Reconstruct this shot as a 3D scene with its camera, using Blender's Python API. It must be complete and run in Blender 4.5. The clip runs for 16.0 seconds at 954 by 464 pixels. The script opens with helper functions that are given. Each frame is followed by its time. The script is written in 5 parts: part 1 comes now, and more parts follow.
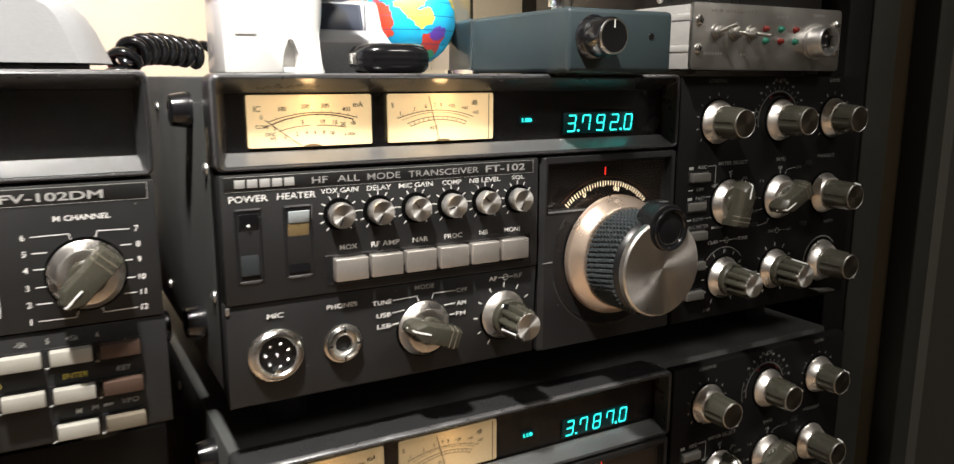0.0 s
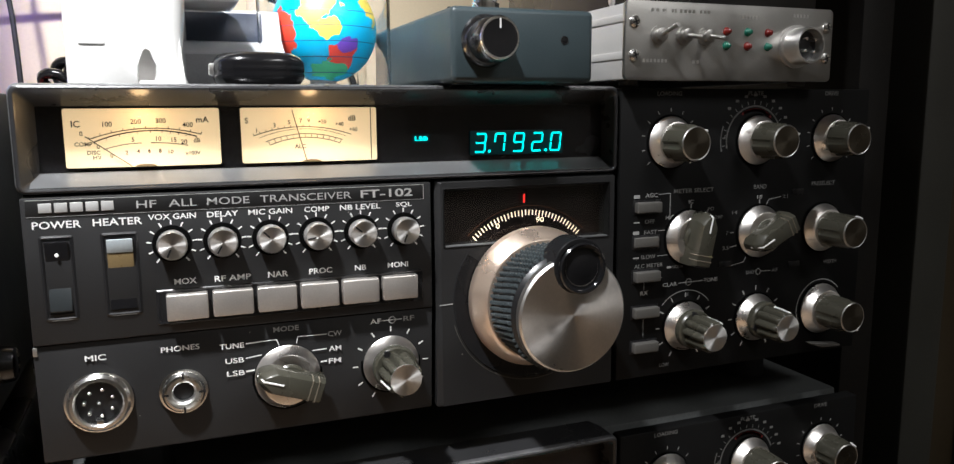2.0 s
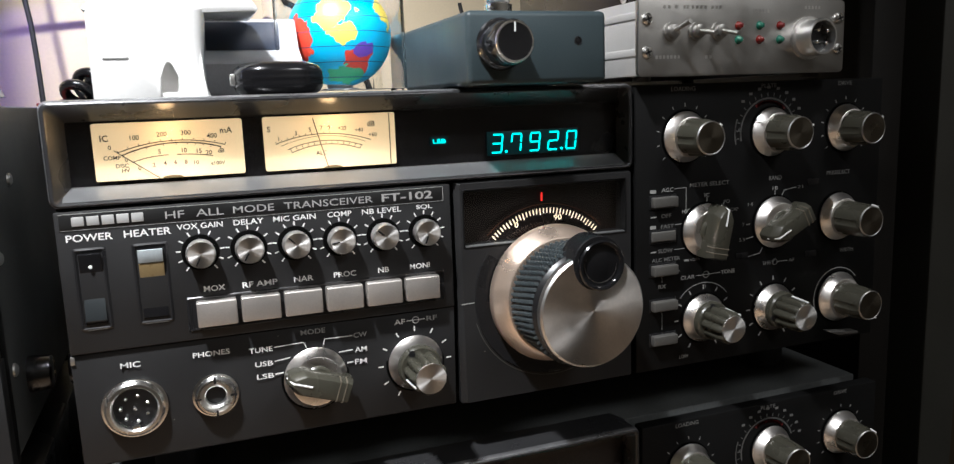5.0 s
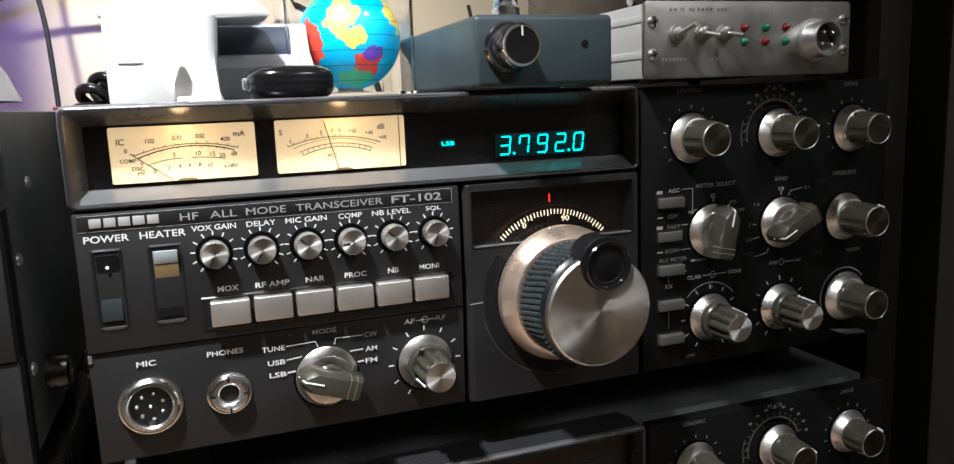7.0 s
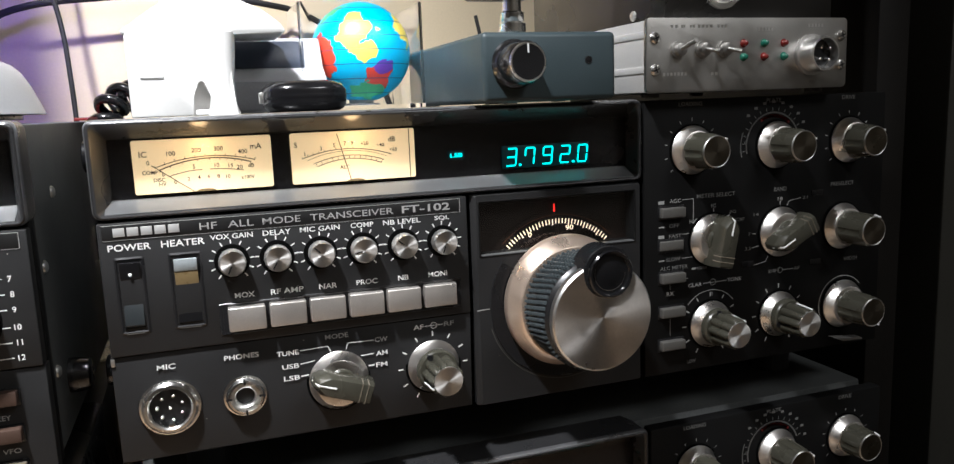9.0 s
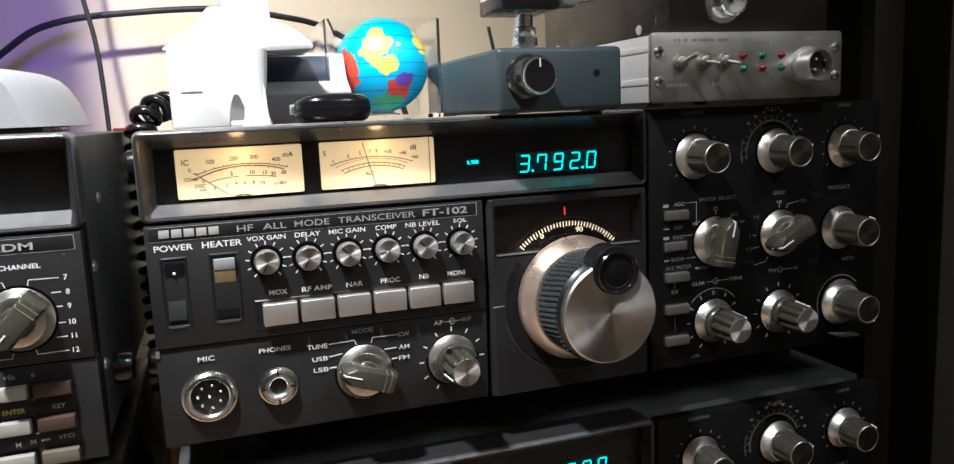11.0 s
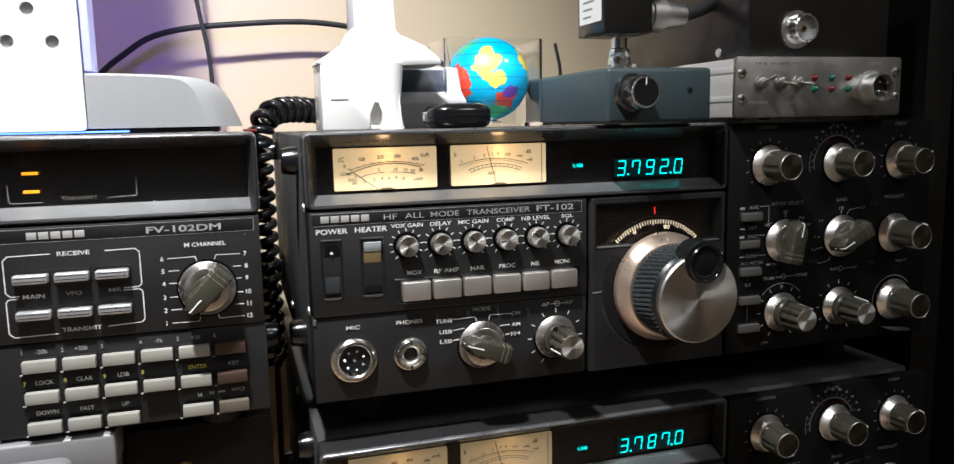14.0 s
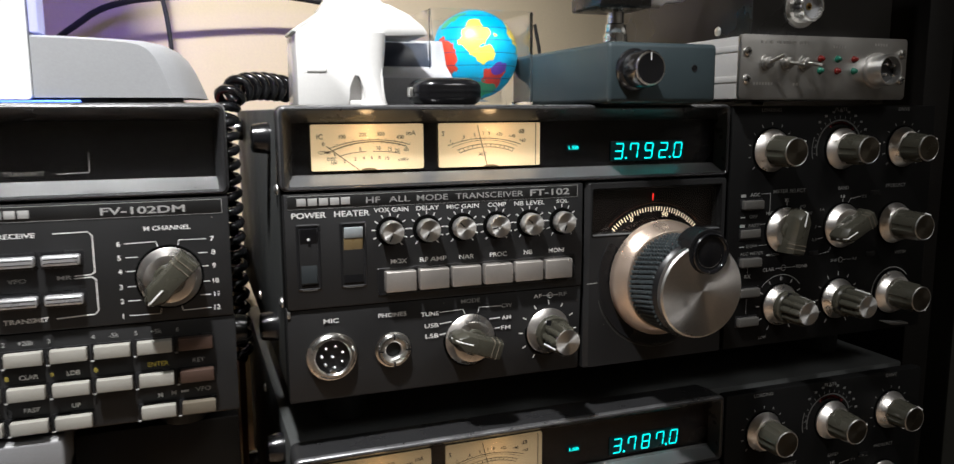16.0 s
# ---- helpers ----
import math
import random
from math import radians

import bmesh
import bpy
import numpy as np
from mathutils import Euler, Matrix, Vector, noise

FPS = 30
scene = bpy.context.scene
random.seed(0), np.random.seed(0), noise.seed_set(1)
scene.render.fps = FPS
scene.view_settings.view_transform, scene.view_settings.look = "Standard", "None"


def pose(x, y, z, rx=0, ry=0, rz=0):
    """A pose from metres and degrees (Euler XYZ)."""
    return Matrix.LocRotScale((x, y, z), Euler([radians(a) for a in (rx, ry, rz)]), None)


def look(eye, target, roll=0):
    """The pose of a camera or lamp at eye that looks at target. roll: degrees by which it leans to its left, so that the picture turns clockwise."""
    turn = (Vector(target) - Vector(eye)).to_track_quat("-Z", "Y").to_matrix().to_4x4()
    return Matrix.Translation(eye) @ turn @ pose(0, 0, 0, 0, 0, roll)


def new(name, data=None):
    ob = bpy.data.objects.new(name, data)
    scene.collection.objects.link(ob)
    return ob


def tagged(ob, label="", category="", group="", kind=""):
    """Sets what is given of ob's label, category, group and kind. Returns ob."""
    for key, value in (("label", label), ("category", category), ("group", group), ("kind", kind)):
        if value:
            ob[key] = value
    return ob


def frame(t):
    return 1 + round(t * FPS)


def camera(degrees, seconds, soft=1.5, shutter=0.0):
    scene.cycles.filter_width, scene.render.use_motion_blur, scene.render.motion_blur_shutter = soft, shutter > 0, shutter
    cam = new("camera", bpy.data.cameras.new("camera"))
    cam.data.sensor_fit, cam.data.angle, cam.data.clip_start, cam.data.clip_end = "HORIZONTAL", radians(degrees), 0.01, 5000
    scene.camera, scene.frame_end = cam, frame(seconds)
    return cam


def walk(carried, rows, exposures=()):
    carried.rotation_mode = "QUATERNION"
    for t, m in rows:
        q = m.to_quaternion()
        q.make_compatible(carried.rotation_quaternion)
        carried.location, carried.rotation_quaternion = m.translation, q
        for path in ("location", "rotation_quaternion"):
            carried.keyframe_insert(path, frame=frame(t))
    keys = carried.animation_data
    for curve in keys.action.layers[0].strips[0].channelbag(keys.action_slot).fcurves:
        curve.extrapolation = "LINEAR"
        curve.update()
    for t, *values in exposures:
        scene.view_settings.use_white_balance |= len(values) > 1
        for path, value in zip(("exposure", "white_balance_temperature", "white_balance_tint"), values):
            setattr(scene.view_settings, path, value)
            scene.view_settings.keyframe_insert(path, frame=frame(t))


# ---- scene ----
cam = camera(62.7, 16.0, soft=1.35, shutter=0.3)
PATH = [
    (0, (-0.056, -0.296, 1.128), (0.903, 1.415, 0.738), 0.1),
    (0.5, (-0.004, -0.267, 1.12), (0.903, 1.484, 0.786), 0.1),
    (1, (0.027, -0.27, 1.121), (0.868, 1.514, 0.786), -0.4),
    (1.5, (0.046, -0.28, 1.118), (0.798, 1.545, 0.801), -1.0),
    (2, (0.048, -0.291, 1.119), (0.765, 1.551, 0.814), -0.4),
    (2.5, (0.043, -0.293, 1.122), (0.759, 1.548, 0.808), -1.2),
    (3, (0.041, -0.292, 1.126), (0.75, 1.551, 0.805), -1.2),
    (3.5, (0.041, -0.292, 1.124), (0.735, 1.555, 0.799), -1.7),
    (4, (0.042, -0.293, 1.124), (0.731, 1.555, 0.794), -1.9),
    (6.5, (0.045, -0.297, 1.124), (0.713, 1.559, 0.795), -2.3),
    (7, (0.043, -0.299, 1.125), (0.703, 1.56, 0.796), -2.3),
    (7.5, (0.044, -0.302, 1.126), (0.699, 1.559, 0.799), -2.4),
    (8, (0.043, -0.305, 1.126), (0.69, 1.56, 0.805), -2.5),
    (8.5, (0.041, -0.307, 1.128), (0.679, 1.56, 0.807), -2.4),
    (9, (0.039, -0.309, 1.129), (0.686, 1.557, 0.81), -2.2),
    (11.5, (0.025, -0.338, 1.131), (0.643, 1.54, 0.83), -2.5),
    (12, (0.019, -0.345, 1.13), (0.638, 1.533, 0.826), -2.4),
    (12.5, (0.01, -0.348, 1.127), (0.618, 1.533, 0.823), -2.2),
    (13, (-0.003, -0.355, 1.131), (0.596, 1.531, 0.839), -1.9),
    (13.5, (-0.016, -0.363, 1.132), (0.568, 1.529, 0.85), -2.0),
    (14, (-0.031, -0.367, 1.132), (0.554, 1.526, 0.854), -1.2),
    (14.5, (-0.051, -0.373, 1.134), (0.528, 1.521, 0.856), -1.7),
    (15, (-0.067, -0.374, 1.137), (0.518, 1.516, 0.844), -1.2),
    (15.5, (-0.053, -0.367, 1.133), (0.563, 1.513, 0.84), -1.0),
    (16, (-0.035, -0.335, 1.126), (0.644, 1.522, 0.822), -0.3),
]
walk(cam, [(t, look(eye, target, roll)) for t, eye, target, roll in PATH],
     [(0.0, 0.34, 6700, 10), (1.0, 0.30, 6480, 10), (2.5, 0.26, 6000, 10), (9.0, 0.24, 6000, 10), (11.5, 0.13, 6000, 10), (13.0, 0.13, 6050, 10), (14.0, -0.05, 6100, 10), (15.0, -0.07, 6200, 10), (16.0, -0.20, 6200, 10)])

# ---- world, lamps ----
world = bpy.data.worlds.new("world")
scene.world = world
world.use_nodes = True
world.node_tree.nodes["Background"].inputs[0].default_value = (0.9, 0.75, 0.6, 1)
world.node_tree.nodes["Background"].inputs[1].default_value = 0.02


def lamp(name, kind, m, power, color, size=0.05, spot=None, blend=0.5):
    data = bpy.data.lights.new(name, kind)
    data.energy, data.color = power, color
    if kind == "AREA":
        data.shape, data.size = "DISK", size
    else:
        data.shadow_soft_size = size
    if spot:
        data.spot_size, data.spot_blend = radians(spot), blend
    ob = new(name, data)
    ob.matrix_world = m
    return ob


# a shaded desk lamp above and in front of the units, its beam turned to the wall
lamp("desk_lamp_light", "SPOT", look((-0.112, -0.23, 1.66), (-0.19, 0.19, 1.02)), 46, (1.0, 0.97, 0.93), 0.02, 106, 1.0)
# added fill lamp, unseen, dim and far to the side, to lift the darks
lamp("ceiling_lamp_light", "AREA", look((0.75, -1.35, 2.36), (0.5, -1.2, 0.8)), 12, (1.0, 0.96, 0.90), 0.7)
# blue light strip of the white router
lamp("router_led_light", "SPOT", look((-0.110, 0.15, 1.25), (-0.115, 0.42, 1.25)), 1.3, (0.24, 0.16, 1.0), 0.02, 118, 1.0)


# ---- materials ----
def mat(name, color, rough=0.5, metal=0.0, grain=1500, bump=0.05, var=0.12, blotch=35, spec=0.5, coat=0.0, rvar=0.1, emit=None, dust=0):
    m = bpy.data.materials.new(name)
    m.use_nodes = True
    nt = m.node_tree
    b = nt.nodes["Principled BSDF"]
    b.inputs["Metallic"].default_value = metal
    b.inputs["Specular IOR Level"].default_value = spec
    b.inputs["Coat Weight"].default_value = coat
    co = nt.nodes.new("ShaderNodeTexCoord")
    fine = nt.nodes.new("ShaderNodeTexNoise")
    fine.inputs["Scale"].default_value = grain
    fine.inputs["Detail"].default_value = 2
    big = nt.nodes.new("ShaderNodeTexNoise")
    big.inputs["Scale"].default_value = blotch
    big.inputs["Detail"].default_value = 5
    nt.links.new(co.outputs["Object"], fine.inputs["Vector"])
    nt.links.new(co.outputs["Object"], big.inputs["Vector"])
    add = nt.nodes.new("ShaderNodeMath")
    add.operation = "ADD"
    nt.links.new(fine.outputs["Fac"], add.inputs[0])
    nt.links.new(big.outputs["Fac"], add.inputs[1])
    ramp = nt.nodes.new("ShaderNodeMapRange")
    ramp.inputs["From Min"].default_value, ramp.inputs["From Max"].default_value = 0.6, 1.4
    ramp.inputs["To Min"].default_value, ramp.inputs["To Max"].default_value = 1 - var, 1 + var
    nt.links.new(add.outputs[0], ramp.inputs["Value"])
    mul = nt.nodes.new("ShaderNodeMix")
    mul.data_type, mul.blend_type = "RGBA", "MULTIPLY"
    mul.inputs["Factor"].default_value = 1
    mul.inputs["A"].default_value = (*color, 1)
    nt.links.new(ramp.outputs["Result"], mul.inputs["B"])
    shade = mul.outputs["Result"]
    if dust:
        # sparse pale specks of dust
        cells = nt.nodes.new("ShaderNodeTexVoronoi")
        cells.inputs["Scale"].default_value = 130
        nt.links.new(co.outputs["Object"], cells.inputs["Vector"])
        near = nt.nodes.new("ShaderNodeMath")
        near.operation = "LESS_THAN"
        near.inputs[1].default_value = 0.034
        nt.links.new(cells.outputs["Distance"], near.inputs[0])
        pick = nt.nodes.new("ShaderNodeSeparateColor")
        nt.links.new(cells.outputs["Color"], pick.inputs[0])
        some = nt.nodes.new("ShaderNodeMath")
        some.operation = "LESS_THAN"
        some.inputs[1].default_value = 0.3 * dust
        nt.links.new(pick.outputs[0], some.inputs[0])
        both = nt.nodes.new("ShaderNodeMath")
        both.operation = "MULTIPLY"
        nt.links.new(near.outputs[0], both.inputs[0])
        nt.links.new(some.outputs[0], both.inputs[1])
        speck = nt.nodes.new("ShaderNodeMix")
        speck.data_type = "RGBA"
        speck.inputs["B"].default_value = (0.22, 0.21, 0.19, 1)
        nt.links.new(shade, speck.inputs["A"])
        nt.links.new(both.outputs[0], speck.inputs["Factor"])
        shade = speck.outputs["Result"]
    nt.links.new(shade, b.inputs["Base Color"])
    rr = nt.nodes.new("ShaderNodeMapRange")
    rr.inputs["From Min"].default_value, rr.inputs["From Max"].default_value = 0.3, 0.7
    rr.inputs["To Min"].default_value, rr.inputs["To Max"].default_value = max(0.02, rough - rvar), min(1, rough + rvar)
    nt.links.new(big.outputs["Fac"], rr.inputs["Value"])
    nt.links.new(rr.outputs["Result"], b.inputs["Roughness"])
    if bump:
        bp = nt.nodes.new("ShaderNodeBump")
        bp.inputs["Strength"].default_value = bump
        bp.inputs["Distance"].default_value = 0.0003
        nt.links.new(fine.outputs["Fac"], bp.inputs["Height"])
        nt.links.new(bp.outputs["Normal"], b.inputs["Normal"])
    if emit:
        b.inputs["Emission Color"].default_value = (*emit[0], 1)
        b.inputs["Emission Strength"].default_value = emit[1]
    return m


def glass(name, color, rough=0.0, ior=1.45):
    m = bpy.data.materials.new(name)
    m.use_nodes = True
    b = m.node_tree.nodes["Principled BSDF"]
    b.inputs["Base Color"].default_value = (*color, 1)
    b.inputs["Transmission Weight"].default_value = 1
    b.inputs["Roughness"].default_value = rough
    b.inputs["IOR"].default_value = ior
    return m


def spun(name, color, rough=0.3, aniso=0.85, metal=1.0):
    """Lathe-turned metal: streaks run round the axis of the knob."""
    m = mat(name, color, rough, metal, 900, 0.03, 0.06, 60)
    nt = m.node_tree
    b = nt.nodes["Principled BSDF"]
    t = nt.nodes.new("ShaderNodeTangent")
    t.direction_type, t.axis = "RADIAL", "Y"
    b.inputs["Anisotropic"].default_value = aniso
    b.inputs["Anisotropic Rotation"].default_value = 0.0
    nt.links.new(t.outputs["Tangent"], b.inputs["Tangent"])
    return m


PANEL = mat("charcoal_panel_paint", (0.015, 0.015, 0.0155), 0.5, 0, 2600, 0.10, 0.18, 30, spec=0.4, dust=1)
FRAMEG = mat("charcoal_frame_paint", (0.024, 0.024, 0.025), 0.30, 0, 2200, 0.08, 0.15, 25, dust=0.5)
# darker copy of the panel paint, with shade put into the colour
SHADEP = mat("shaded_panel_paint", (0.005, 0.005, 0.005), 0.55, 0, 2600, 0.08, 0.2, 30, spec=0.15, dust=0.15)
CABINET = mat("dark_wrinkle_enamel", (0.06, 0.063, 0.062), 0.50, 0, 900, 0.25, 0.25, 18, spec=0.3)
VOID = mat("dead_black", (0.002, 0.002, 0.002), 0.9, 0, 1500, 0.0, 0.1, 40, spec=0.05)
STRIPB = mat("black_name_strip", (0.012, 0.012, 0.012), 0.35, 0, 3000, 0.05, 0.2, 40)
BLACK = mat("black_plastic", (0.012, 0.012, 0.013), 0.3, 0, 1500, 0.04, 0.2, 40)
GLOSSB = mat("gloss_black_plastic", (0.008, 0.008, 0.009), 0.2, 0, 700, 0.02, 0.2, 40, coat=0.4)
RUBBER = mat("black_rubber", (0.015, 0.015, 0.015), 0.6, 0, 1200, 0.15, 0.25, 50)
EDGE = mat("worn_silver_edge", (0.30, 0.30, 0.31), 0.34, 0.8, 1500, 0.06, 0.25, 90)
SILL = mat("satin_grey_sill", (0.22, 0.225, 0.23), 0.36, 0.7, 2500, 0.05, 0.1, 40)
SILVERINK = mat("silver_letter_foil", (0.50, 0.50, 0.49), 0.4, 0.35, 3000, 0.03, 0.1, 60)
INK = mat("pale_panel_ink", (0.80, 0.80, 0.78), 0.6, 0, 4000, 0.02, 0.12, 60)
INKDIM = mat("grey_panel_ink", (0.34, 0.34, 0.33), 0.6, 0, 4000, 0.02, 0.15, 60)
# panel ink dimmed for the less lit right-hand side
INKSHADE = mat("shaded_panel_ink", (0.15, 0.15, 0.145), 0.6, 0, 4000, 0.02, 0.15, 60)
INKYEL = mat("yellow_panel_ink", (0.50, 0.40, 0.06), 0.6, 0, 4000, 0.02, 0.15, 60)
CHROME = mat("polished_nickel", (0.88, 0.87, 0.84), 0.26, 1.0, 1500, 0.02, 0.08, 60)
ALU = mat("satin_aluminium", (0.72, 0.71, 0.69), 0.42, 1.0, 1500, 0.05, 0.08, 50)
ALUD = mat("dull_aluminium", (0.62, 0.61, 0.59), 0.5, 0.35, 1500, 0.05, 0.06, 40)
PLATE = mat("satin_aluminium_plate", (0.44, 0.43, 0.41), 0.42, 1.0, 1500, 0.05, 0.08, 50)
SPUN = spun("turned_aluminium", (0.88, 0.83, 0.78), 0.36, 0.8)
SPUNB = spun("bright_turned_aluminium", (0.97, 0.95, 0.92), 0.42, 0.85, 1.0)
SPUNS = spun("turned_skirt", (0.76, 0.73, 0.69), 0.32, 0.5, 1.0)
CHAMP = mat("champagne_aluminium", (0.86, 0.69, 0.56), 0.33, 0.84, 1800, 0.04, 0.06, 60)
OLIVE = mat("olive_grey_plastic", (0.052, 0.050, 0.038), 0.28, 0, 1800, 0.05, 0.12, 60)
OLIVEC = spun("olive_knob_cap", (0.15, 0.13, 0.10), 0.36, 0.5)
GRIP = mat("blue_grey_rubber_grip", (0.060, 0.073, 0.078), 0.30, 0.0, 1500, 0.05, 0.12, 60)
KEYW = mat("pale_metal_key", (0.66, 0.62, 0.58), 0.36, 0.8, 1800, 0.05, 0.08, 40)
BRIGHT = mat("bright_metal_button", (0.58, 0.58, 0.59), 0.28, 0.6, 1800, 0.04, 0.06, 50)
KEYFV = mat("ivory_key", (0.34, 0.33, 0.295), 0.5, 0.1, 1800, 0.06, 0.1, 60)
KEYBR = mat("brown_key", (0.062, 0.036, 0.026), 0.5, 0.1, 1800, 0.06, 0.15, 60)
KEYDK = mat("grey_brown_key", (0.14, 0.12, 0.09), 0.5, 0.1, 1800, 0.06, 0.12, 60)
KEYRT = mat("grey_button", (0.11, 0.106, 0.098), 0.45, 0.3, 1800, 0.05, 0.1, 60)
AMBER = mat("amber_lens", (0.20, 0.145, 0.07), 0.3, 0, 1500, 0.03, 0.1, 60)
CLEARTOP = mat("pale_grey_lens", (0.36, 0.40, 0.42), 0.25, 0, 1500, 0.03, 0.1, 60)
SLATEB = mat("blue_black_plastic", (0.022, 0.026, 0.028), 0.35, 0, 1500, 0.05, 0.15, 40)
SLATE = mat("blue_slate_enamel", (0.038, 0.056, 0.063), 0.45, 0, 1500, 0.12, 0.12, 20)
BLUELIT = mat("blue_lit_white_plastic", (0.66, 0.66, 0.74), 0.45, 0, 1200, 0.04, 0.04, 20)
WHITE = mat("white_plastic", (0.80, 0.80, 0.80), 0.4, 0, 1200, 0.04, 0.04, 20)
CERAMIC = mat("white_glazed_ceramic", (0.82, 0.81, 0.79), 0.2, 0, 600, 0.04, 0.03, 30, coat=0.3)
PALEG = mat("pale_grey_plastic", (0.31, 0.315, 0.325), 0.45, 0, 1200, 0.06, 0.07, 25)
LIGHTG = mat("light_grey_plastic", (0.22, 0.22, 0.225), 0.4, 0, 1200, 0.05, 0.06, 20)
GREYP = mat("mid_grey_plastic", (0.20, 0.20, 0.21), 0.5, 0, 1200, 0.06, 0.1, 25)
SCREEN = mat("blue_black_screen", (0.022, 0.030, 0.050), 0.38, 0, 800, 0.0, 0.1, 30)
BRASS = mat("brass", (0.70, 0.48, 0.20), 0.28, 1.0, 1500, 0.03, 0.1, 60)
REDPL = mat("red_plastic", (0.16, 0.012, 0.012), 0.45, 0, 1200, 0.04, 0.1, 30)
ORANGE = mat("orange_brown_wire", (0.13, 0.045, 0.014), 0.5, 0, 1200, 0.05, 0.15, 50)
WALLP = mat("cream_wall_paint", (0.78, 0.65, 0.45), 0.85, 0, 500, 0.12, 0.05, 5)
ROOMP = mat("room_bounce_paint", (0.26, 0.24, 0.21), 0.9, 0, 400, 0.1, 0.06, 4)
WOODD = mat("dark_stained_wood", (0.022, 0.014, 0.009), 0.5, 0, 300, 0.15, 0.3, 12)
WOODL = mat("bounce_desk_wood", (0.30, 0.20, 0.12), 0.5, 0, 300, 0.12, 0.2, 9)
WOODB = mat("black_stained_wood", (0.006, 0.005, 0.004), 0.6, 0, 300, 0.15, 0.3, 12, spec=0.25)
TRIMP = mat("worn_grey_trim_paint", (0.04, 0.039, 0.032), 0.6, 0, 500, 0.12, 0.15, 14)
BROWNP = mat("brown_door_paint", (0.045, 0.031, 0.014), 0.6, 0, 500, 0.12, 0.15, 10)
BBOX = mat("black_case_enamel", (0.011, 0.010, 0.009), 0.30, 0, 1400, 0.1, 0.2, 20)
VFD = mat("teal_display_glow", (0.0, 0.05, 0.05), 0.5, 0, 800, 0, 0, 20, emit=((0.02, 0.95, 0.90), 2.2))
VFDOFF = mat("display_filter_haze", (0.004, 0.010, 0.010), 0.3, 0, 800, 0, 0.1, 20, emit=((0.0, 0.8, 0.85), 0.012))
REDGLOW = mat("red_index_glow", (0.3, 0.0, 0.0), 0.5, 0, 800, 0, 0, 20, emit=((1.0, 0.03, 0.02), 1.6))
ORGLOW = mat("orange_indicator_glow", (0.4, 0.1, 0.0), 0.5, 0, 800, 0, 0, 20, emit=((1.0, 0.33, 0.01), 2.2))
DIALGLOW = mat("warm_dial_glow", (0.6, 0.5, 0.3), 0.5, 0, 800, 0, 0, 20, emit=((1.0, 0.82, 0.56), 1.5))
BLUEGLOW = mat("blue_strip_glow", (0.1, 0.2, 0.6), 0.5, 0, 800, 0, 0, 20, emit=((0.12, 0.28, 1.0), 3.0))
LAVGLOW = mat("pale_blue_light_guide", (0.6, 0.6, 0.75), 0.4, 0, 800, 0, 0.03, 20, emit=((0.35, 0.40, 1.0), 0.45))
METERINK = mat("brown_black_dial_ink", (0.012, 0.008, 0.005), 0.7, 0, 3000, 0, 0.1, 60)
LEDR = mat("red_led_lens", (0.17, 0.010, 0.008), 0.2, 0, 800, 0, 0.1, 40, coat=0.5)
LEDG = mat("green_led_lens", (0.015, 0.15, 0.10), 0.2, 0, 800, 0, 0.1, 40, coat=0.5)
PAPER = mat("white_label_paper", (0.75, 0.75, 0.73), 0.7, 0, 1500, 0.05, 0.05, 40)
DIALBR = mat("smoked_dial_brown", (0.008, 0.005, 0.004), 0.5, 0, 1500, 0.02, 0.2, 30, spec=0.15)
CLEAR = glass("clear_acrylic", (0.97, 0.98, 0.98), 0.0)
PANE = glass("clear_window_pane", (0.86, 0.84, 0.82), 0.0)
COATED = glass("coated_window_pane", (0.90, 0.88, 0.86), 0.0, 1.07)


def meter_material(name, low, far):
    """Back-lit meter card: the bulb sits low behind the middle of the card."""
    m = bpy.data.materials.new(name)
    m.use_nodes = True
    nt = m.node_tree
    b = nt.nodes["Principled BSDF"]
    b.inputs["Base Color"].default_value = (0.46, 0.37, 0.23, 1)
    b.inputs["Roughness"].default_value = 0.7
    co = nt.nodes.new("ShaderNodeTexCoord")
    mp = nt.nodes.new("ShaderNodeMapping")
    mp.inputs["Location"].default_value = (-0.5, -0.5, -0.02)
    nt.links.new(co.outputs["Generated"], mp.inputs["Vector"])
    mp2 = nt.nodes.new("ShaderNodeMapping")
    mp2.inputs["Scale"].default_value = (1.5, 0.0, 1.0)
    nt.links.new(mp.outputs["Vector"], mp2.inputs["Vector"])
    ln = nt.nodes.new("ShaderNodeVectorMath")
    ln.operation = "LENGTH"
    nt.links.new(mp2.outputs["Vector"], ln.inputs[0])
    mr = nt.nodes.new("ShaderNodeMapRange")
    mr.interpolation_type = "SMOOTHSTEP"
    mr.inputs["From Min"].default_value, mr.inputs["From Max"].default_value = 0.0, 0.85
    mr.inputs["To Min"].default_value, mr.inputs["To Max"].default_value = low, far
    nt.links.new(ln.outputs["Value"], mr.inputs["Value"])
    b.inputs["Emission Color"].default_value = (1.0, 0.74, 0.40, 1)
    nt.links.new(mr.outputs["Result"], b.inputs["Emission Strength"])
    return m


METER = meter_material("backlit_meter_card", 1.05, 0.54)
METERLOW = meter_material("dim_backlit_meter_card", 0.34, 0.16)


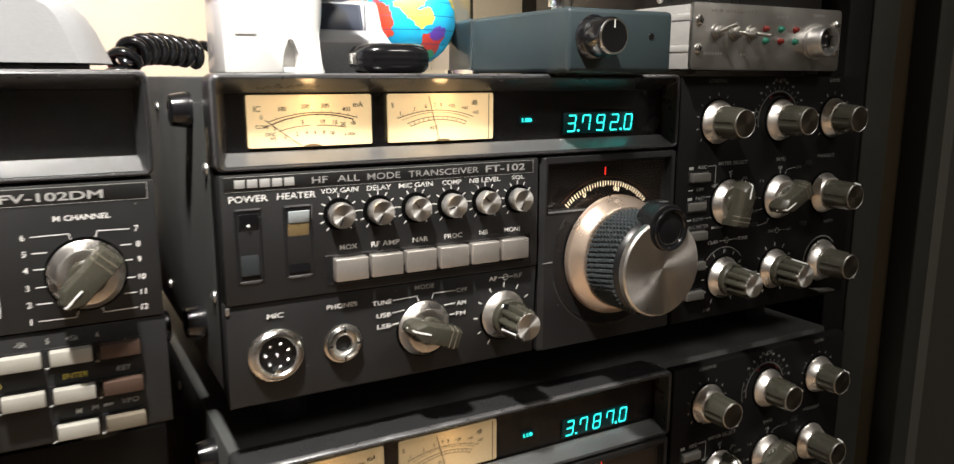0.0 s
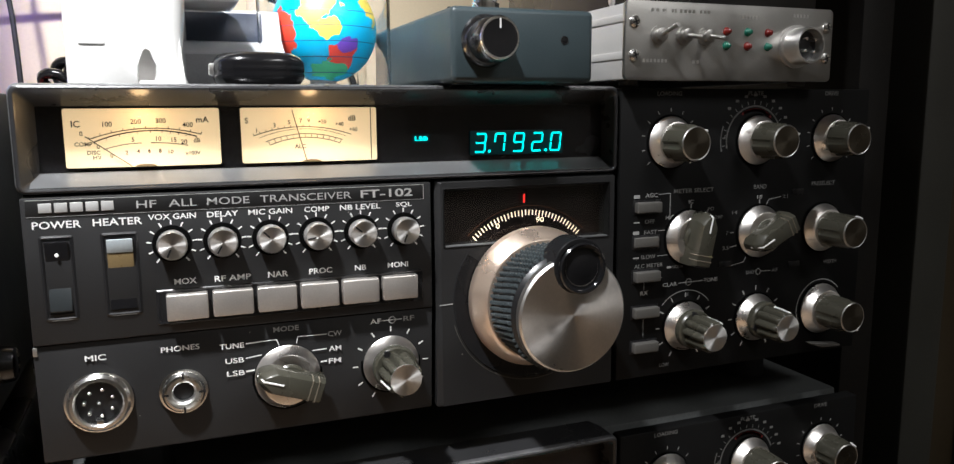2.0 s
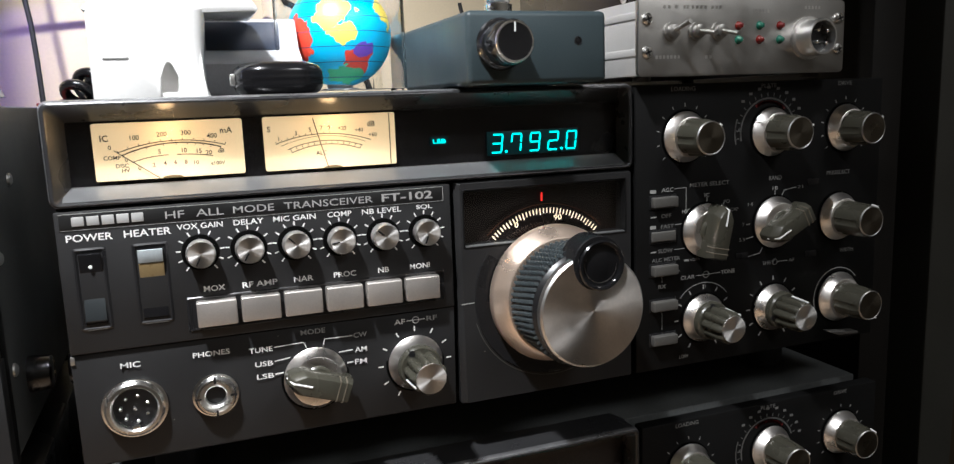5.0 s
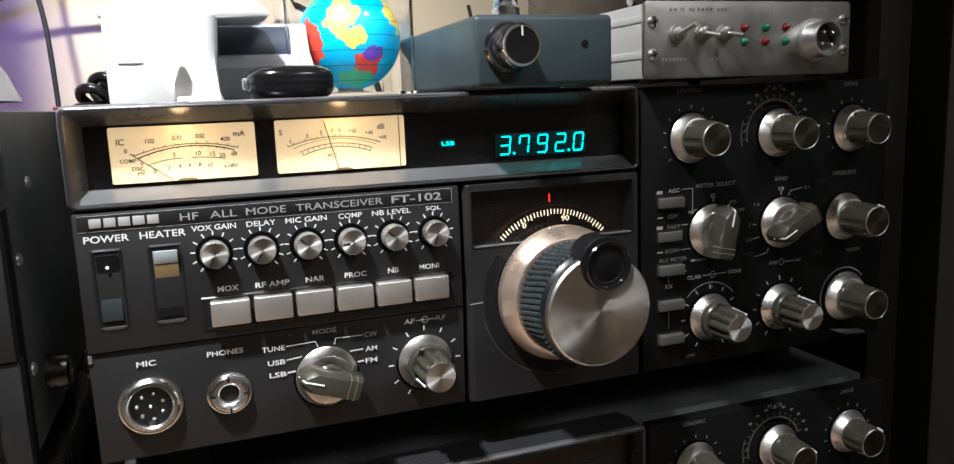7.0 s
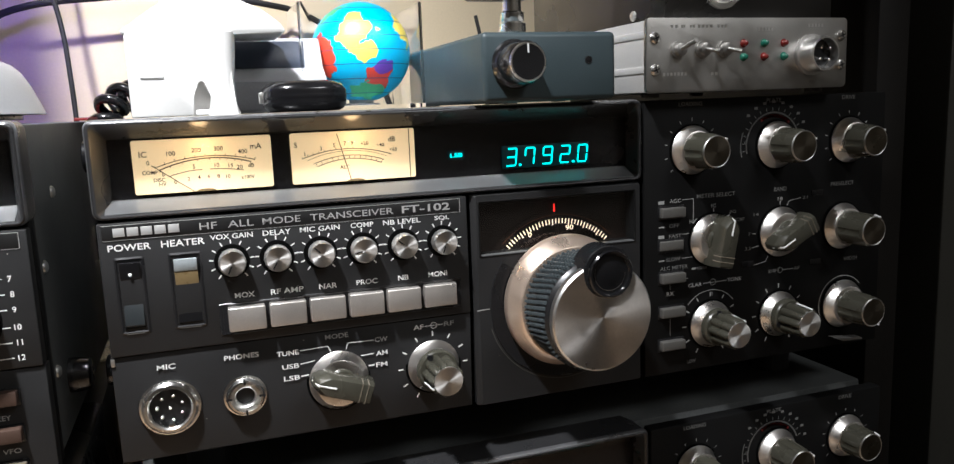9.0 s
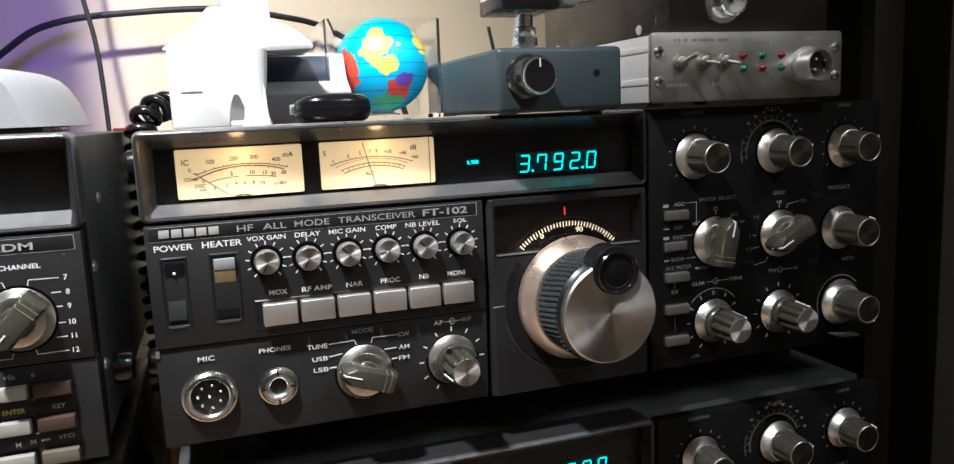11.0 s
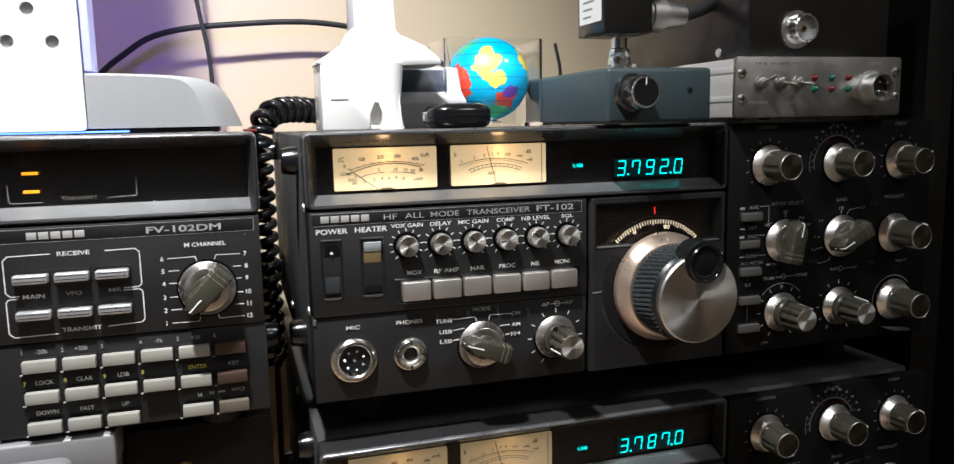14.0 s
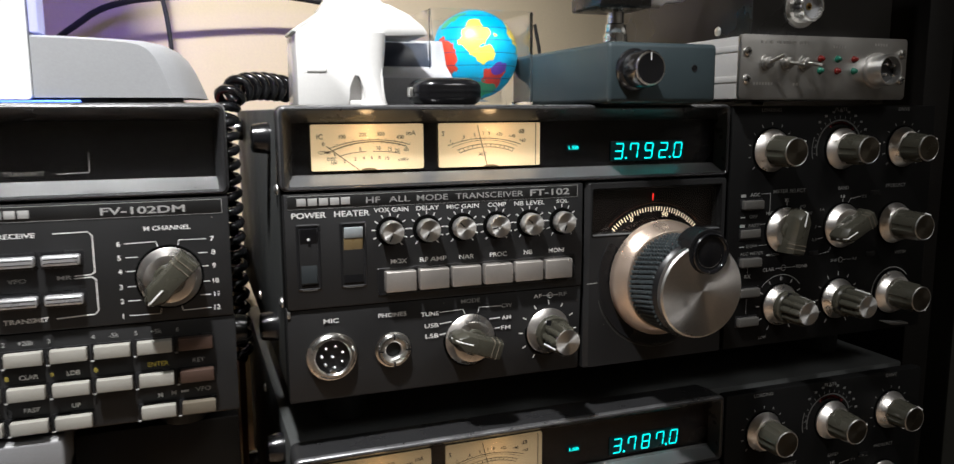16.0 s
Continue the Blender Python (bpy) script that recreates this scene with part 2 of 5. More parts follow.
def globe_material():
    """Printed toy globe: cyan sea, with yellow, red, green and violet lands."""
    m = bpy.data.materials.new("printed_globe")
    m.use_nodes = True
    nt = m.node_tree
    b = nt.nodes["Principled BSDF"]
    b.inputs["Roughness"].default_value = 0.35
    co = nt.nodes.new("ShaderNodeTexCoord")
    ns = nt.nodes.new("ShaderNodeTexNoise")
    ns.inputs["Scale"].default_value = 130
    ns.inputs["Detail"].default_value = 5
    nt.links.new(co.outputs["Object"], ns.inputs["Vector"])
    last = None
    sea = (0.004, 0.41, 0.72, 1)
    lands = [((-0.05, -0.90, 0.32), 0.36, (0.80, 0.66, 0.10, 1)), ((0.10, -0.97, 0.02), 0.26, (0.80, 0.66, 0.10, 1)),
             ((-0.80, -0.60, -0.15), 0.40, (0.72, 0.06, 0.03, 1)), ((0.35, -0.75, -0.62), 0.30, (0.70, 0.05, 0.03, 1)),
             ((0.10, -0.60, -0.86), 0.30, (0.05, 0.42, 0.20, 1)), ((0.45, -0.85, -0.34), 0.16, (0.14, 0.05, 0.45, 1)),
             ((0.85, -0.30, 0.35), 0.34, (0.75, 0.60, 0.10, 1)), ((-0.55, -0.35, 0.80), 0.25, (0.06, 0.40, 0.18, 1))]
    R = 0.0240
    for c, r, col in lands:
        d = nt.nodes.new("ShaderNodeVectorMath")
        d.operation = "DISTANCE"
        d.inputs[1].default_value = tuple(v * R for v in c)
        nt.links.new(co.outputs["Object"], d.inputs[0])
        off = nt.nodes.new("ShaderNodeMath")
        off.operation = "MULTIPLY_ADD"
        off.inputs[1].default_value = 0.020
        off.inputs[2].default_value = -0.010
        nt.links.new(ns.outputs["Fac"], off.inputs[0])
        su = nt.nodes.new("ShaderNodeMath")
        su.operation = "ADD"
        nt.links.new(d.outputs["Value"], su.inputs[0])
        nt.links.new(off.outputs[0], su.inputs[1])
        lt = nt.nodes.new("ShaderNodeMath")
        lt.operation = "LESS_THAN"
        lt.inputs[1].default_value = r * R
        nt.links.new(su.outputs[0], lt.inputs[0])
        mx = nt.nodes.new("ShaderNodeMix")
        mx.data_type = "RGBA"
        mx.inputs["B"].default_value = col
        if last is None:
            mx.inputs["A"].default_value = sea
        else:
            nt.links.new(last, mx.inputs["A"])
        nt.links.new(lt.outputs[0], mx.inputs["Factor"])
        last = mx.outputs["Result"]
    # thin printed lines of latitude
    sp = nt.nodes.new("ShaderNodeSeparateXYZ")
    nt.links.new(co.outputs["Object"], sp.inputs[0])
    md = nt.nodes.new("ShaderNodeMath")
    md.operation = "PINGPONG"
    md.inputs[1].default_value = 0.0034
    nt.links.new(sp.outputs["Z"], md.inputs[0])
    th = nt.nodes.new("ShaderNodeMath")
    th.operation = "LESS_THAN"
    th.inputs[1].default_value = 0.00018
    nt.links.new(md.outputs[0], th.inputs[0])
    ml = nt.nodes.new("ShaderNodeMix")
    ml.data_type = "RGBA"
    ml.inputs["B"].default_value = (0.01, 0.05, 0.16, 1)
    nt.links.new(last, ml.inputs["A"])
    nt.links.new(th.outputs[0], ml.inputs["Factor"])
    nt.links.new(ml.outputs["Result"], b.inputs["Base Color"])
    return m


GLOBE = globe_material()

# ---- building helpers: millimetres in, metres out; y runs away from the viewer ----
MM = 0.001


def part(name, bm, material, parent, label="", smooth=True, sharp=32):
    bmesh.ops.recalc_face_normals(bm, faces=bm.faces)
    if smooth:
        lim = radians(sharp)
        for e in bm.edges:
            if len(e.link_faces) != 2 or e.calc_face_angle(0) > lim:
                e.smooth = False
        for f in bm.faces:
            f.smooth = True
    me = bpy.data.meshes.new(name)
    bm.to_mesh(me)
    bm.free()
    me.materials.append(material)
    ob = new(name, me)
    ob.parent = parent
    if label:
        ob["label"] = label
    return ob


def thing(name, x, y, z, label, category, group="", kind=""):
    ob = new(name)
    ob.location = (x * MM, y * MM, 1.0 + z * MM)
    ob.empty_display_size = 0.01
    return tagged(ob, label, category, group, kind)


def box(bm, x0, x1, y0, y1, z0, z1, bevel=0.0, seg=2):
    vs = [bm.verts.new((x * MM, y * MM, z * MM)) for x in (x0, x1) for y in (y0, y1) for z in (z0, z1)]
    fs = [bm.faces.new([vs[i] for i in q]) for q in ((0, 1, 3, 2), (4, 6, 7, 5), (0, 4, 5, 1), (2, 3, 7, 6), (0, 2, 6, 4), (1, 5, 7, 3))]
    if bevel:
        es = list({e for f in fs for e in f.edges})
        bmesh.ops.bevel(bm, geom=es, offset=bevel * MM, segments=seg, profile=0.5, affect="EDGES")
    return bm


def boxed(name, material, parent, x0, x1, y0, y1, z0, z1, bevel=0.5, label="", seg=2):
    return part(name, box(bmesh.new(), x0, x1, y0, y1, z0, z1, bevel, seg), material, parent, label)


def prism(bm, outline, axis, a, b, bevel=0.0):
    """An outline of (u, v) pairs drawn out along axis from a to b."""
    def p(u, v, w):
        return {"x": (w, u, v), "y": (u, w, v), "z": (u, v, w)}[axis]
    one = [bm.verts.new([c * MM for c in p(u, v, a)]) for u, v in outline]
    two = [bm.verts.new([c * MM for c in p(u, v, b)]) for u, v in outline]
    n = len(outline)
    fs = [bm.faces.new(one), bm.faces.new(two[::-1])] + [bm.faces.new((one[i], one[(i + 1) % n], two[(i + 1) % n], two[i])) for i in range(n)]
    if bevel:
        es = list({e for f in fs for e in f.edges})
        bmesh.ops.bevel(bm, geom=es, offset=bevel * MM, segments=2, profile=0.5, affect="EDGES")
    return bm


def lathe(bm, prof, cx, cz, n=32, flute=None, y=0.0, cap=True):
    """prof: (radius, how far out from the panel); the axis points at the viewer. flute(angle, k): factor on the radius."""
    rings = []
    for k, (r, d) in enumerate(prof):
        ring = []
        for i in range(n):
            a = 2 * math.pi * i / n
            f = flute(i, k) if flute else 1
            ring.append(bm.verts.new(((cx + r * f * math.cos(a)) * MM, (y - d) * MM, (cz + r * f * math.sin(a)) * MM)))
        rings.append(ring)
    for p, q in zip(rings, rings[1:]):
        for i in range(n):
            bm.faces.new((p[i], p[(i + 1) % n], q[(i + 1) % n], q[i]))
    if cap:
        bm.faces.new(rings[-1])
    return bm


def rounded(x0, x1, z0, z1, r, n=4):
    pts = []
    for cx, cz, a0 in ((x1 - r, z1 - r, 0), (x0 + r, z1 - r, 90), (x0 + r, z0 + r, 180), (x1 - r, z0 + r, 270)):
        for i in range(n + 1):
            a = radians(a0 + 90 * i / n)
            pts.append((cx + r * math.cos(a), cz + r * math.sin(a)))
    return pts


def loft(bm, loops):
    """loops: (x0, x1, z0, z1, y, corner radius), joined one to the next."""
    rings = [[bm.verts.new((x * MM, l[4] * MM, z * MM)) for x, z in rounded(l[0], l[1], l[2], l[3], l[5])] for l in loops]
    n = len(rings[0])
    for p, q in zip(rings, rings[1:]):
        for i in range(n):
            bm.faces.new((p[i], p[(i + 1) % n], q[(i + 1) % n], q[i]))
    return bm


def ribbon(bm, pts, w, y=-0.15):
    """A flat printed line of width w through (x, z) points."""
    for (xa, za), (xb, zb) in zip(pts, pts[1:]):
        dx, dz = xb - xa, zb - za
        l = math.hypot(dx, dz) or 1
        ox, oz = -dz / l * w / 2, dx / l * w / 2
        ex, ez = dx / l * w * 0.3, dz / l * w * 0.3
        c = ((xa + ox - ex, za + oz - ez), (xa - ox - ex, za - oz - ez), (xb - ox + ex, zb - oz + ez), (xb + ox + ex, zb + oz + ez))
        bm.faces.new([bm.verts.new((x * MM, y * MM, z * MM)) for x, z in c])
    return bm


def arc(cx, cz, r, a0, a1, n=16):
    return [(cx + r * math.cos(radians(a0 + (a1 - a0) * i / n)), cz + r * math.sin(radians(a0 + (a1 - a0) * i / n))) for i in range(n + 1)]


def tube(bm, pts, r, n=8):
    """A round cord through 3D points in millimetres."""
    pts = [Vector(p) for p in pts]
    rings, side = [], None
    for i, p in enumerate(pts):
        d = (pts[min(i + 1, len(pts) - 1)] - pts[max(i - 1, 0)]).normalized()
        if side is None:
            side = d.orthogonal().normalized()
        side = (side - d * side.dot(d)).normalized()
        up = d.cross(side)
        rings.append([bm.verts.new((p + (side * math.cos(2 * math.pi * k / n) + up * math.sin(2 * math.pi * k / n)) * r) * MM) for k in range(n)])
    for p, q in zip(rings, rings[1:]):
        for k in range(n):
            bm.faces.new((p[k], p[(k + 1) % n], q[(k + 1) % n], q[k]))
    bm.faces.new(rings[0])
    bm.faces.new(rings[-1])
    return bm


def smooth_path(pts, steps=8):
    """Catmull-Rom through 3D points."""
    pts = [Vector(p) for p in pts]
    pts = [2 * pts[0] - pts[1]] + pts + [2 * pts[-1] - pts[-2]]
    out = []
    for i in range(1, len(pts) - 2):
        a, b, c, d = pts[i - 1:i + 3]
        for s in range(steps):
            t = s / steps
            out.append(0.5 * ((2 * b) + (c - a) * t + (2 * a - 5 * b + 4 * c - d) * t * t + (3 * b - a - 3 * c + d) * t ** 3))
    return out + [pts[-2]]


GLYPHS = {}


def glyphs(s, bold):
    """The outline faces of a word in the built-in font, scaled to a unit box."""
    if (s, bold) not in GLYPHS:
        data = bpy.data.curves.new("word", "FONT")
        data.body, data.resolution_u, data.offset = s, 3, bold
        ob = bpy.data.objects.new("word", data)
        me = bpy.data.meshes.new_from_object(ob)
        co = np.array([v.co[:2] for v in me.vertices])
        lo, hi = co.min(0), co.max(0)
        GLYPHS[s, bold] = ((co - lo) / (hi - lo), (hi - lo)[0] / (hi - lo)[1], [tuple(p.vertices) for p in me.polygons])
        bpy.data.objects.remove(ob)
        bpy.data.meshes.remove(me)
        bpy.data.curves.remove(data)
    return GLYPHS[s, bold]


def word(bm, s, x, z, h, w=None, y=-0.15, align="C", bold=0.012, slant=0.0):
    """Lettering of cap height h, centred on z at x, w wide."""
    co, ratio, faces = glyphs(s, bold)
    w = w or h * ratio * 1.0
    x0 = {"C": x - w / 2, "L": x, "R": x - w}[align]
    vs = [bm.verts.new(((x0 + u * w + slant * v * h) * MM, y * MM, (z - h / 2 + v * h) * MM)) for u, v in co]
    for f in faces:
        try:
            bm.faces.new([vs[i] for i in f])
        except ValueError:
            pass
    return bm


def lettering(parent, material, *words, y=-0.15):
    """words: (text, x, z, cap height, width or None)"""
    for s, x, z, h, w in words:
        part("lettering", word(bmesh.new(), s, x, z, h, w, y), material, parent, smooth=False)


SEGS = {"0": "abcdef", "1": "bc", "2": "abged", "3": "abgcd", "4": "fgbc", "5": "afgcd", "6": "afgedc", "7": "abcf", "8": "abcdefg", "9": "abcdfg"}


def digit(bm, ch, x, z, w, h, y, t=0.66, slant=0.12):
    """A seven-segment figure, its lower left corner at x, z."""
    def p(u, v):
        return (x + u * w + slant * v * h, z + v * h)
    g = 0.07
    where = {"a": ((g, 1), (1 - g, 1)), "b": ((1, 1 - g), (1, .5 + g)), "c": ((1, .5 - g), (1, g)), "d": ((g, 0), (1 - g, 0)),
             "e": ((0, .5 - g), (0, g)), "f": ((0, 1 - g), (0, .5 + g)), "g": ((g, .5), (1 - g, .5))}
    for s in SEGS[ch]:
        ribbon(bm, [p(*where[s][0]), p(*where[s][1])], t, y)
    return bm


def ticks(bm, cx, cz, r0, r1, angles, w, y=-0.15):
    for a in angles:
        c, s = math.cos(radians(a)), math.sin(radians(a))
        ribbon(bm, [(cx + r0 * c, cz + r0 * s), (cx + r1 * c, cz + r1 * s)], w, y)
    return bm


def print_marks(parent, bm, material=None, name="scale_print"):
    return tagged(part(name, bm, material or INK, parent, smooth=False), kind="stuff")


# ---- knobs and controls ----
def small_knob(parent, cx, cz, turn):
    # dead-black ring drawn as the shade round the knob's foot
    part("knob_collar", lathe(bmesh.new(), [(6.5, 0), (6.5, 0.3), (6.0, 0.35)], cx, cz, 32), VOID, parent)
    n = 96
    k = part("knob", lathe(bmesh.new(), [(4.4, 0.2), (4.9, 0.8), (5.0, 5.6), (4.75, 6.1)], cx, cz, n, lambda i, k: 1 if k in (0, 3) else (1.025 if i % 2 else 0.985)), ALU, parent, "knurled aluminium knob")
    part("face", lathe(bmesh.new(), [(4.72, 6.12), (4.55, 6.45), (0.5, 6.25)], cx, cz, 40), SPUNB, k)
    c, s = math.cos(radians(turn)), math.sin(radians(turn))
    part("pointer", ribbon(bmesh.new(), [(cx + 1.4 * c, cz + 1.4 * s), (cx + 4.1 * c, cz + 4.1 * s)], 0.55, -6.55), BLACK, k, "black pointer line", smooth=False)
    part("scale_print", ticks(bmesh.new(), cx, cz, 6.9, 8.2, range(-50, 231, 28), 0.5), INK, parent, smooth=False)["kind"] = "stuff"


def skirt(parent, cx, cz, r=11.6, d=4.6, material=None):
    # flat dead-black ring stands in for the shaded gap behind the skirt
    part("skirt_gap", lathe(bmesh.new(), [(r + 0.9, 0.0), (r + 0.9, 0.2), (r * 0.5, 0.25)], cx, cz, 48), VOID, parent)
    return part("skirt", lathe(bmesh.new(), [(r * 0.97, 0.2), (r, 0.6), (r, 1.1), (r * 0.965, 1.5), (r * 0.79, d + 0.9), (r * 0.76, d + 1.1), (r * 0.4, d + 1.15)], cx, cz, 48), material or SPUNS, parent, "bright turned metal skirt")


def round_knob(parent, cx, cz, pointer=40, r=8.3, length=20.5, sr=11.6):
    """A tall olive knob on a bright skirt, with a metal-edged cap."""
    n = 60
    k = part("knob", lathe(bmesh.new(), [(r, 2.8), (r, 4.0), (r * 0.94, length - 3.0), (r * 0.86, length - 1.2), (r * 0.84, length)], cx, cz, n,
                           lambda i, k: 1 - 0.10 * (1 if i % 10 < 3 else 0) * (k in (1, 2))), OLIVE, parent, "olive-grey tapered knob")
    skirt(k, cx, cz, sr)
    part("cap", lathe(bmesh.new(), [(r * 0.84, length), (r * 0.80, length + 0.35), (r * 0.3, length + 0.35), (0.2, length + 0.3)], cx, cz, 40), OLIVEC, k, "brown spun metal cap")
    part("cap_rim", lathe(bmesh.new(), [(r * 0.85, length - 0.3), (r * 0.87, length + 0.1), (r * 0.82, length + 0.5), (r * 0.79, length + 0.35)], cx, cz, 40, cap=False), PLATE, k)
    c, s = math.cos(radians(pointer)), math.sin(radians(pointer))
    bm = tube(bmesh.new(), [(cx + r * 0.97 * c, -length + 3.6, cz + r * 0.97 * s), (cx + r * 0.90 * c, -length - 0.1, cz + r * 0.90 * s)], 0.55, 6)
    part("pointer", bm, INK, k, "white pointer mark")
    return k


def bar_knob(parent, cx, cz, angle, sr=12.2):
    """A selector: a bright skirt with an olive grip bar that points at angle."""
    bm = bmesh.new()
    h = 14.5
    w0, w1 = 4.7, 3.7
    # outline along the bar: pointed nose, square tail
    low = [(-12.0, -w0), (-12.0, w0), (8.0, w0), (12.4, 1.6), (12.4, -1.6), (8.0, -w0)]
    top = [(-11.2, -w1), (-11.2, w1), (6.4, w1), (10.4, 1.2), (10.4, -1.2), (6.4, -w1)]
    c, s = math.cos(radians(angle)), math.sin(radians(angle))

    def at(u, v, d):
        return ((cx + u * c - v * s) * MM, -d * MM, (cz + u * s + v * c) * MM)
    a = [bm.verts.new(at(u, v, 3.4)) for u, v in low]
    b = [bm.verts.new(at(u, v, h - 4)) for u, v in low]
    t = [bm.verts.new(at(u, v, h)) for u, v in top]
    for p, q in ((a, b), (b, t)):
        for i in range(6):
            bm.faces.new((p[i], p[(i + 1) % 6], q[(i + 1) % 6], q[i]))
    bm.faces.new(t)
    bm.faces.new(a)
    bmesh.ops.bevel(bm, geom=list(bm.edges), offset=0.45 * MM, segments=2, profile=0.5, affect="EDGES")
    k = part("selector_knob", bm, OLIVE, parent, "olive-grey bar knob with white pointer line")
    skirt(k, cx, cz, sr)
    part("hub", lathe(bmesh.new(), [(6.4, 3.2), (6.2, 6.4), (5.4, 7.2)], cx, cz, 40), OLIVE, k)

    def strip(name, us, material, w):
        bm = bmesh.new()
        for (u0, v0, d0), (u1, v1, d1) in zip(us, us[1:]):
            p, q = Vector(at(u0, v0, d0)), Vector(at(u1, v1, d1))
            tube(bm, [p / MM, q / MM], w, 6)
        part(name, bm, material, k)
    strip("pointer", [(12.3, 0, h - 6.0), (10.6, 0, h - 0.1), (3.5, 0, h + 0.05)], INK, 0.42)
    for u in (-6.6, -9.0):
        strip("groove", [(u, -w0 - 0.0, h - 4.5), (u, -w1 - 0.1, h - 0.1), (u, w1 + 0.1, h - 0.1), (u, w0, h - 4.5)], KEYDK, 0.3)
    return k


def dual_knob(parent, cx, cz, inner=200, outer=120):
    """Two knobs on one axis: a low collar behind, a fluted knob in front."""
    n = 72
    k = part("outer_knob", lathe(bmesh.new(), [(9.0, 2.8), (8.8, 8.2), (8.2, 9.0), (6.0, 9.0)], cx, cz, n), OLIVE, parent, "olive-grey collar knob")
    skirt(k, cx, cz, 11.3)
    c, s = math.cos(radians(outer)), math.sin(radians(outer))
    box_at = lathe(bmesh.new(), [(1.6, 8.0), (1.5, 9.3)], cx + 7.3 * c, cz + 7.3 * s, 6)
    part("notch", box_at, BLACK, k)

    def flute(i, k):
        return 1 - 0.25 * (1 - abs(math.sin(math.pi * i * 9 / n))) * (k < 4)
    k2 = part("inner_knob", lathe(bmesh.new(), [(7.4, 9.0), (7.6, 9.6), (7.3, 20.0), (6.6, 21.8), (6.0, 22.1)], cx, cz, n, flute), OLIVE, parent, "fluted olive-grey knob")
    part("cap", lathe(bmesh.new(), [(6.1, 21.9), (5.9, 22.6), (0.3, 22.5)], cx, cz, 40), SPUNB, k2, "turned metal cap")
    c, s = math.cos(radians(inner)), math.sin(radians(inner))
    part("pointer", tube(bmesh.new(), [(cx + 7.5 * c, -11, cz + 7.5 * s), (cx + 6.9 * c, -21.4, cz + 6.9 * s)], 0.45, 6), INK, k2, "white pointer line")
    return k


def tuning_knob(parent, cx, cz, R=29.4):
    n = 160
    k = part("tuning_knob", lathe(bmesh.new(), [(R, 1.0), (R, 3.2), (R * 0.985, 4.6), (R * 0.93, 6.4), (R * 0.885, 9.4), (R * 0.84, 10.2), (R * 0.74, 10.3)], cx, cz, n,
                                  lambda i, k: 0.988 if (k == 4 and i % 2) else 1), CHAMP, parent, "large champagne metal tuning knob")
    # rubber grip band with raised pips in slanting rows
    g = part("grip", lathe(bmesh.new(), [(R * 0.775, 10.0), (R * 0.777, 17.0), (R * 0.777, 29.2), (R * 0.73, 30.6), (R * 0.70, 32.8)], cx, cz, 96, cap=False), BLACK, k, "blue-grey knurled rubber band")
    verts, faces = [], []
    rows, cols = 9, 60
    for j in range(rows):
        da, db = 10.6 + j * 2.1, 10.6 + j * 2.1 + 1.45
        for i in range(cols):
            a = 2 * math.pi * (i - 0.16 * j) / cols
            w = 2 * math.pi / cols
            base = len(verts)
            for r, q0, q1, m in ((R * 0.770, 0.0, 0.70, 0.0), (R * 0.82, 0.14, 0.50, 0.25)):
                for d, f in ((da + m, q0), (da + m, q1), (db - m, q1), (db - m, q0)):
                    verts.append(((cx + r * math.cos(a + f * w)) * MM, -d * MM, (cz + r * math.sin(a + f * w)) * MM))
            faces += [[base + v for v in f] for f in ((4, 5, 6, 7), (0, 1, 5, 4), (1, 2, 6, 5), (2, 3, 7, 6), (3, 0, 4, 7))]
    me = bpy.data.meshes.new("pips")
    me.from_pydata(verts, [], faces)
    bm = bmesh.new()
    bm.from_mesh(me)
    part("knurling", bm, GRIP, g, "raised rubber pips", smooth=False)["kind"] = "stuff"
    bpy.data.meshes.remove(me)
    # front disc, with a round hole for the finger dish
    fr, d0, d1 = R * 0.762, 32.0, 36.0
    part("rim", lathe(bmesh.new(), [(fr * 0.97, d0), (fr, d0 + 0.5), (fr, d1 - 0.8), (fr * 0.965, d1)], cx, cz, 96, cap=False), ALU, k)
    part("face", lathe(bmesh.new(), [(fr * 0.965, d1), (fr * 0.5, d1 + 0.02), (0.1, d1 + 0.02)], cx, cz, 96), SPUN, k, "spun aluminium face")
    # black finger cup set into the face near its edge
    hx, hz, hr = cx + 3.2, cz + 17.8, 9.8
    cup = part("finger_cup", lathe(bmesh.new(), [(hr, 26.0), (hr, d1 + 0.9), (hr - 0.5, d1 + 1.5), (hr - 1.3, d1 + 1.3), (hr - 1.7, d1 + 0.3), (hr - 2.4, d1 - 0.5)], hx, hz, 56, cap=False), GLOSSB, k, "gloss black finger cup")
    part("cup_notch", lathe(bmesh.new(), [(hr + 0.9, 25.4), (hr + 0.9, d1 - 0.1), (hr + 0.5, d1 + 0.22), (hr - 1.0, d1 + 0.22)], hx - 1.1, hz + 0.9, 48, cap=False), BLACK, cup)
    part("cup_floor", lathe(bmesh.new(), [(hr - 1.6, d1 + 0.25), (hr - 3.0, d1 - 0.0), (hr - 5.5, d1 + 0.5), (1.0, d1 + 0.7)], hx, hz, 48), GLOSSB, cup)
    return k


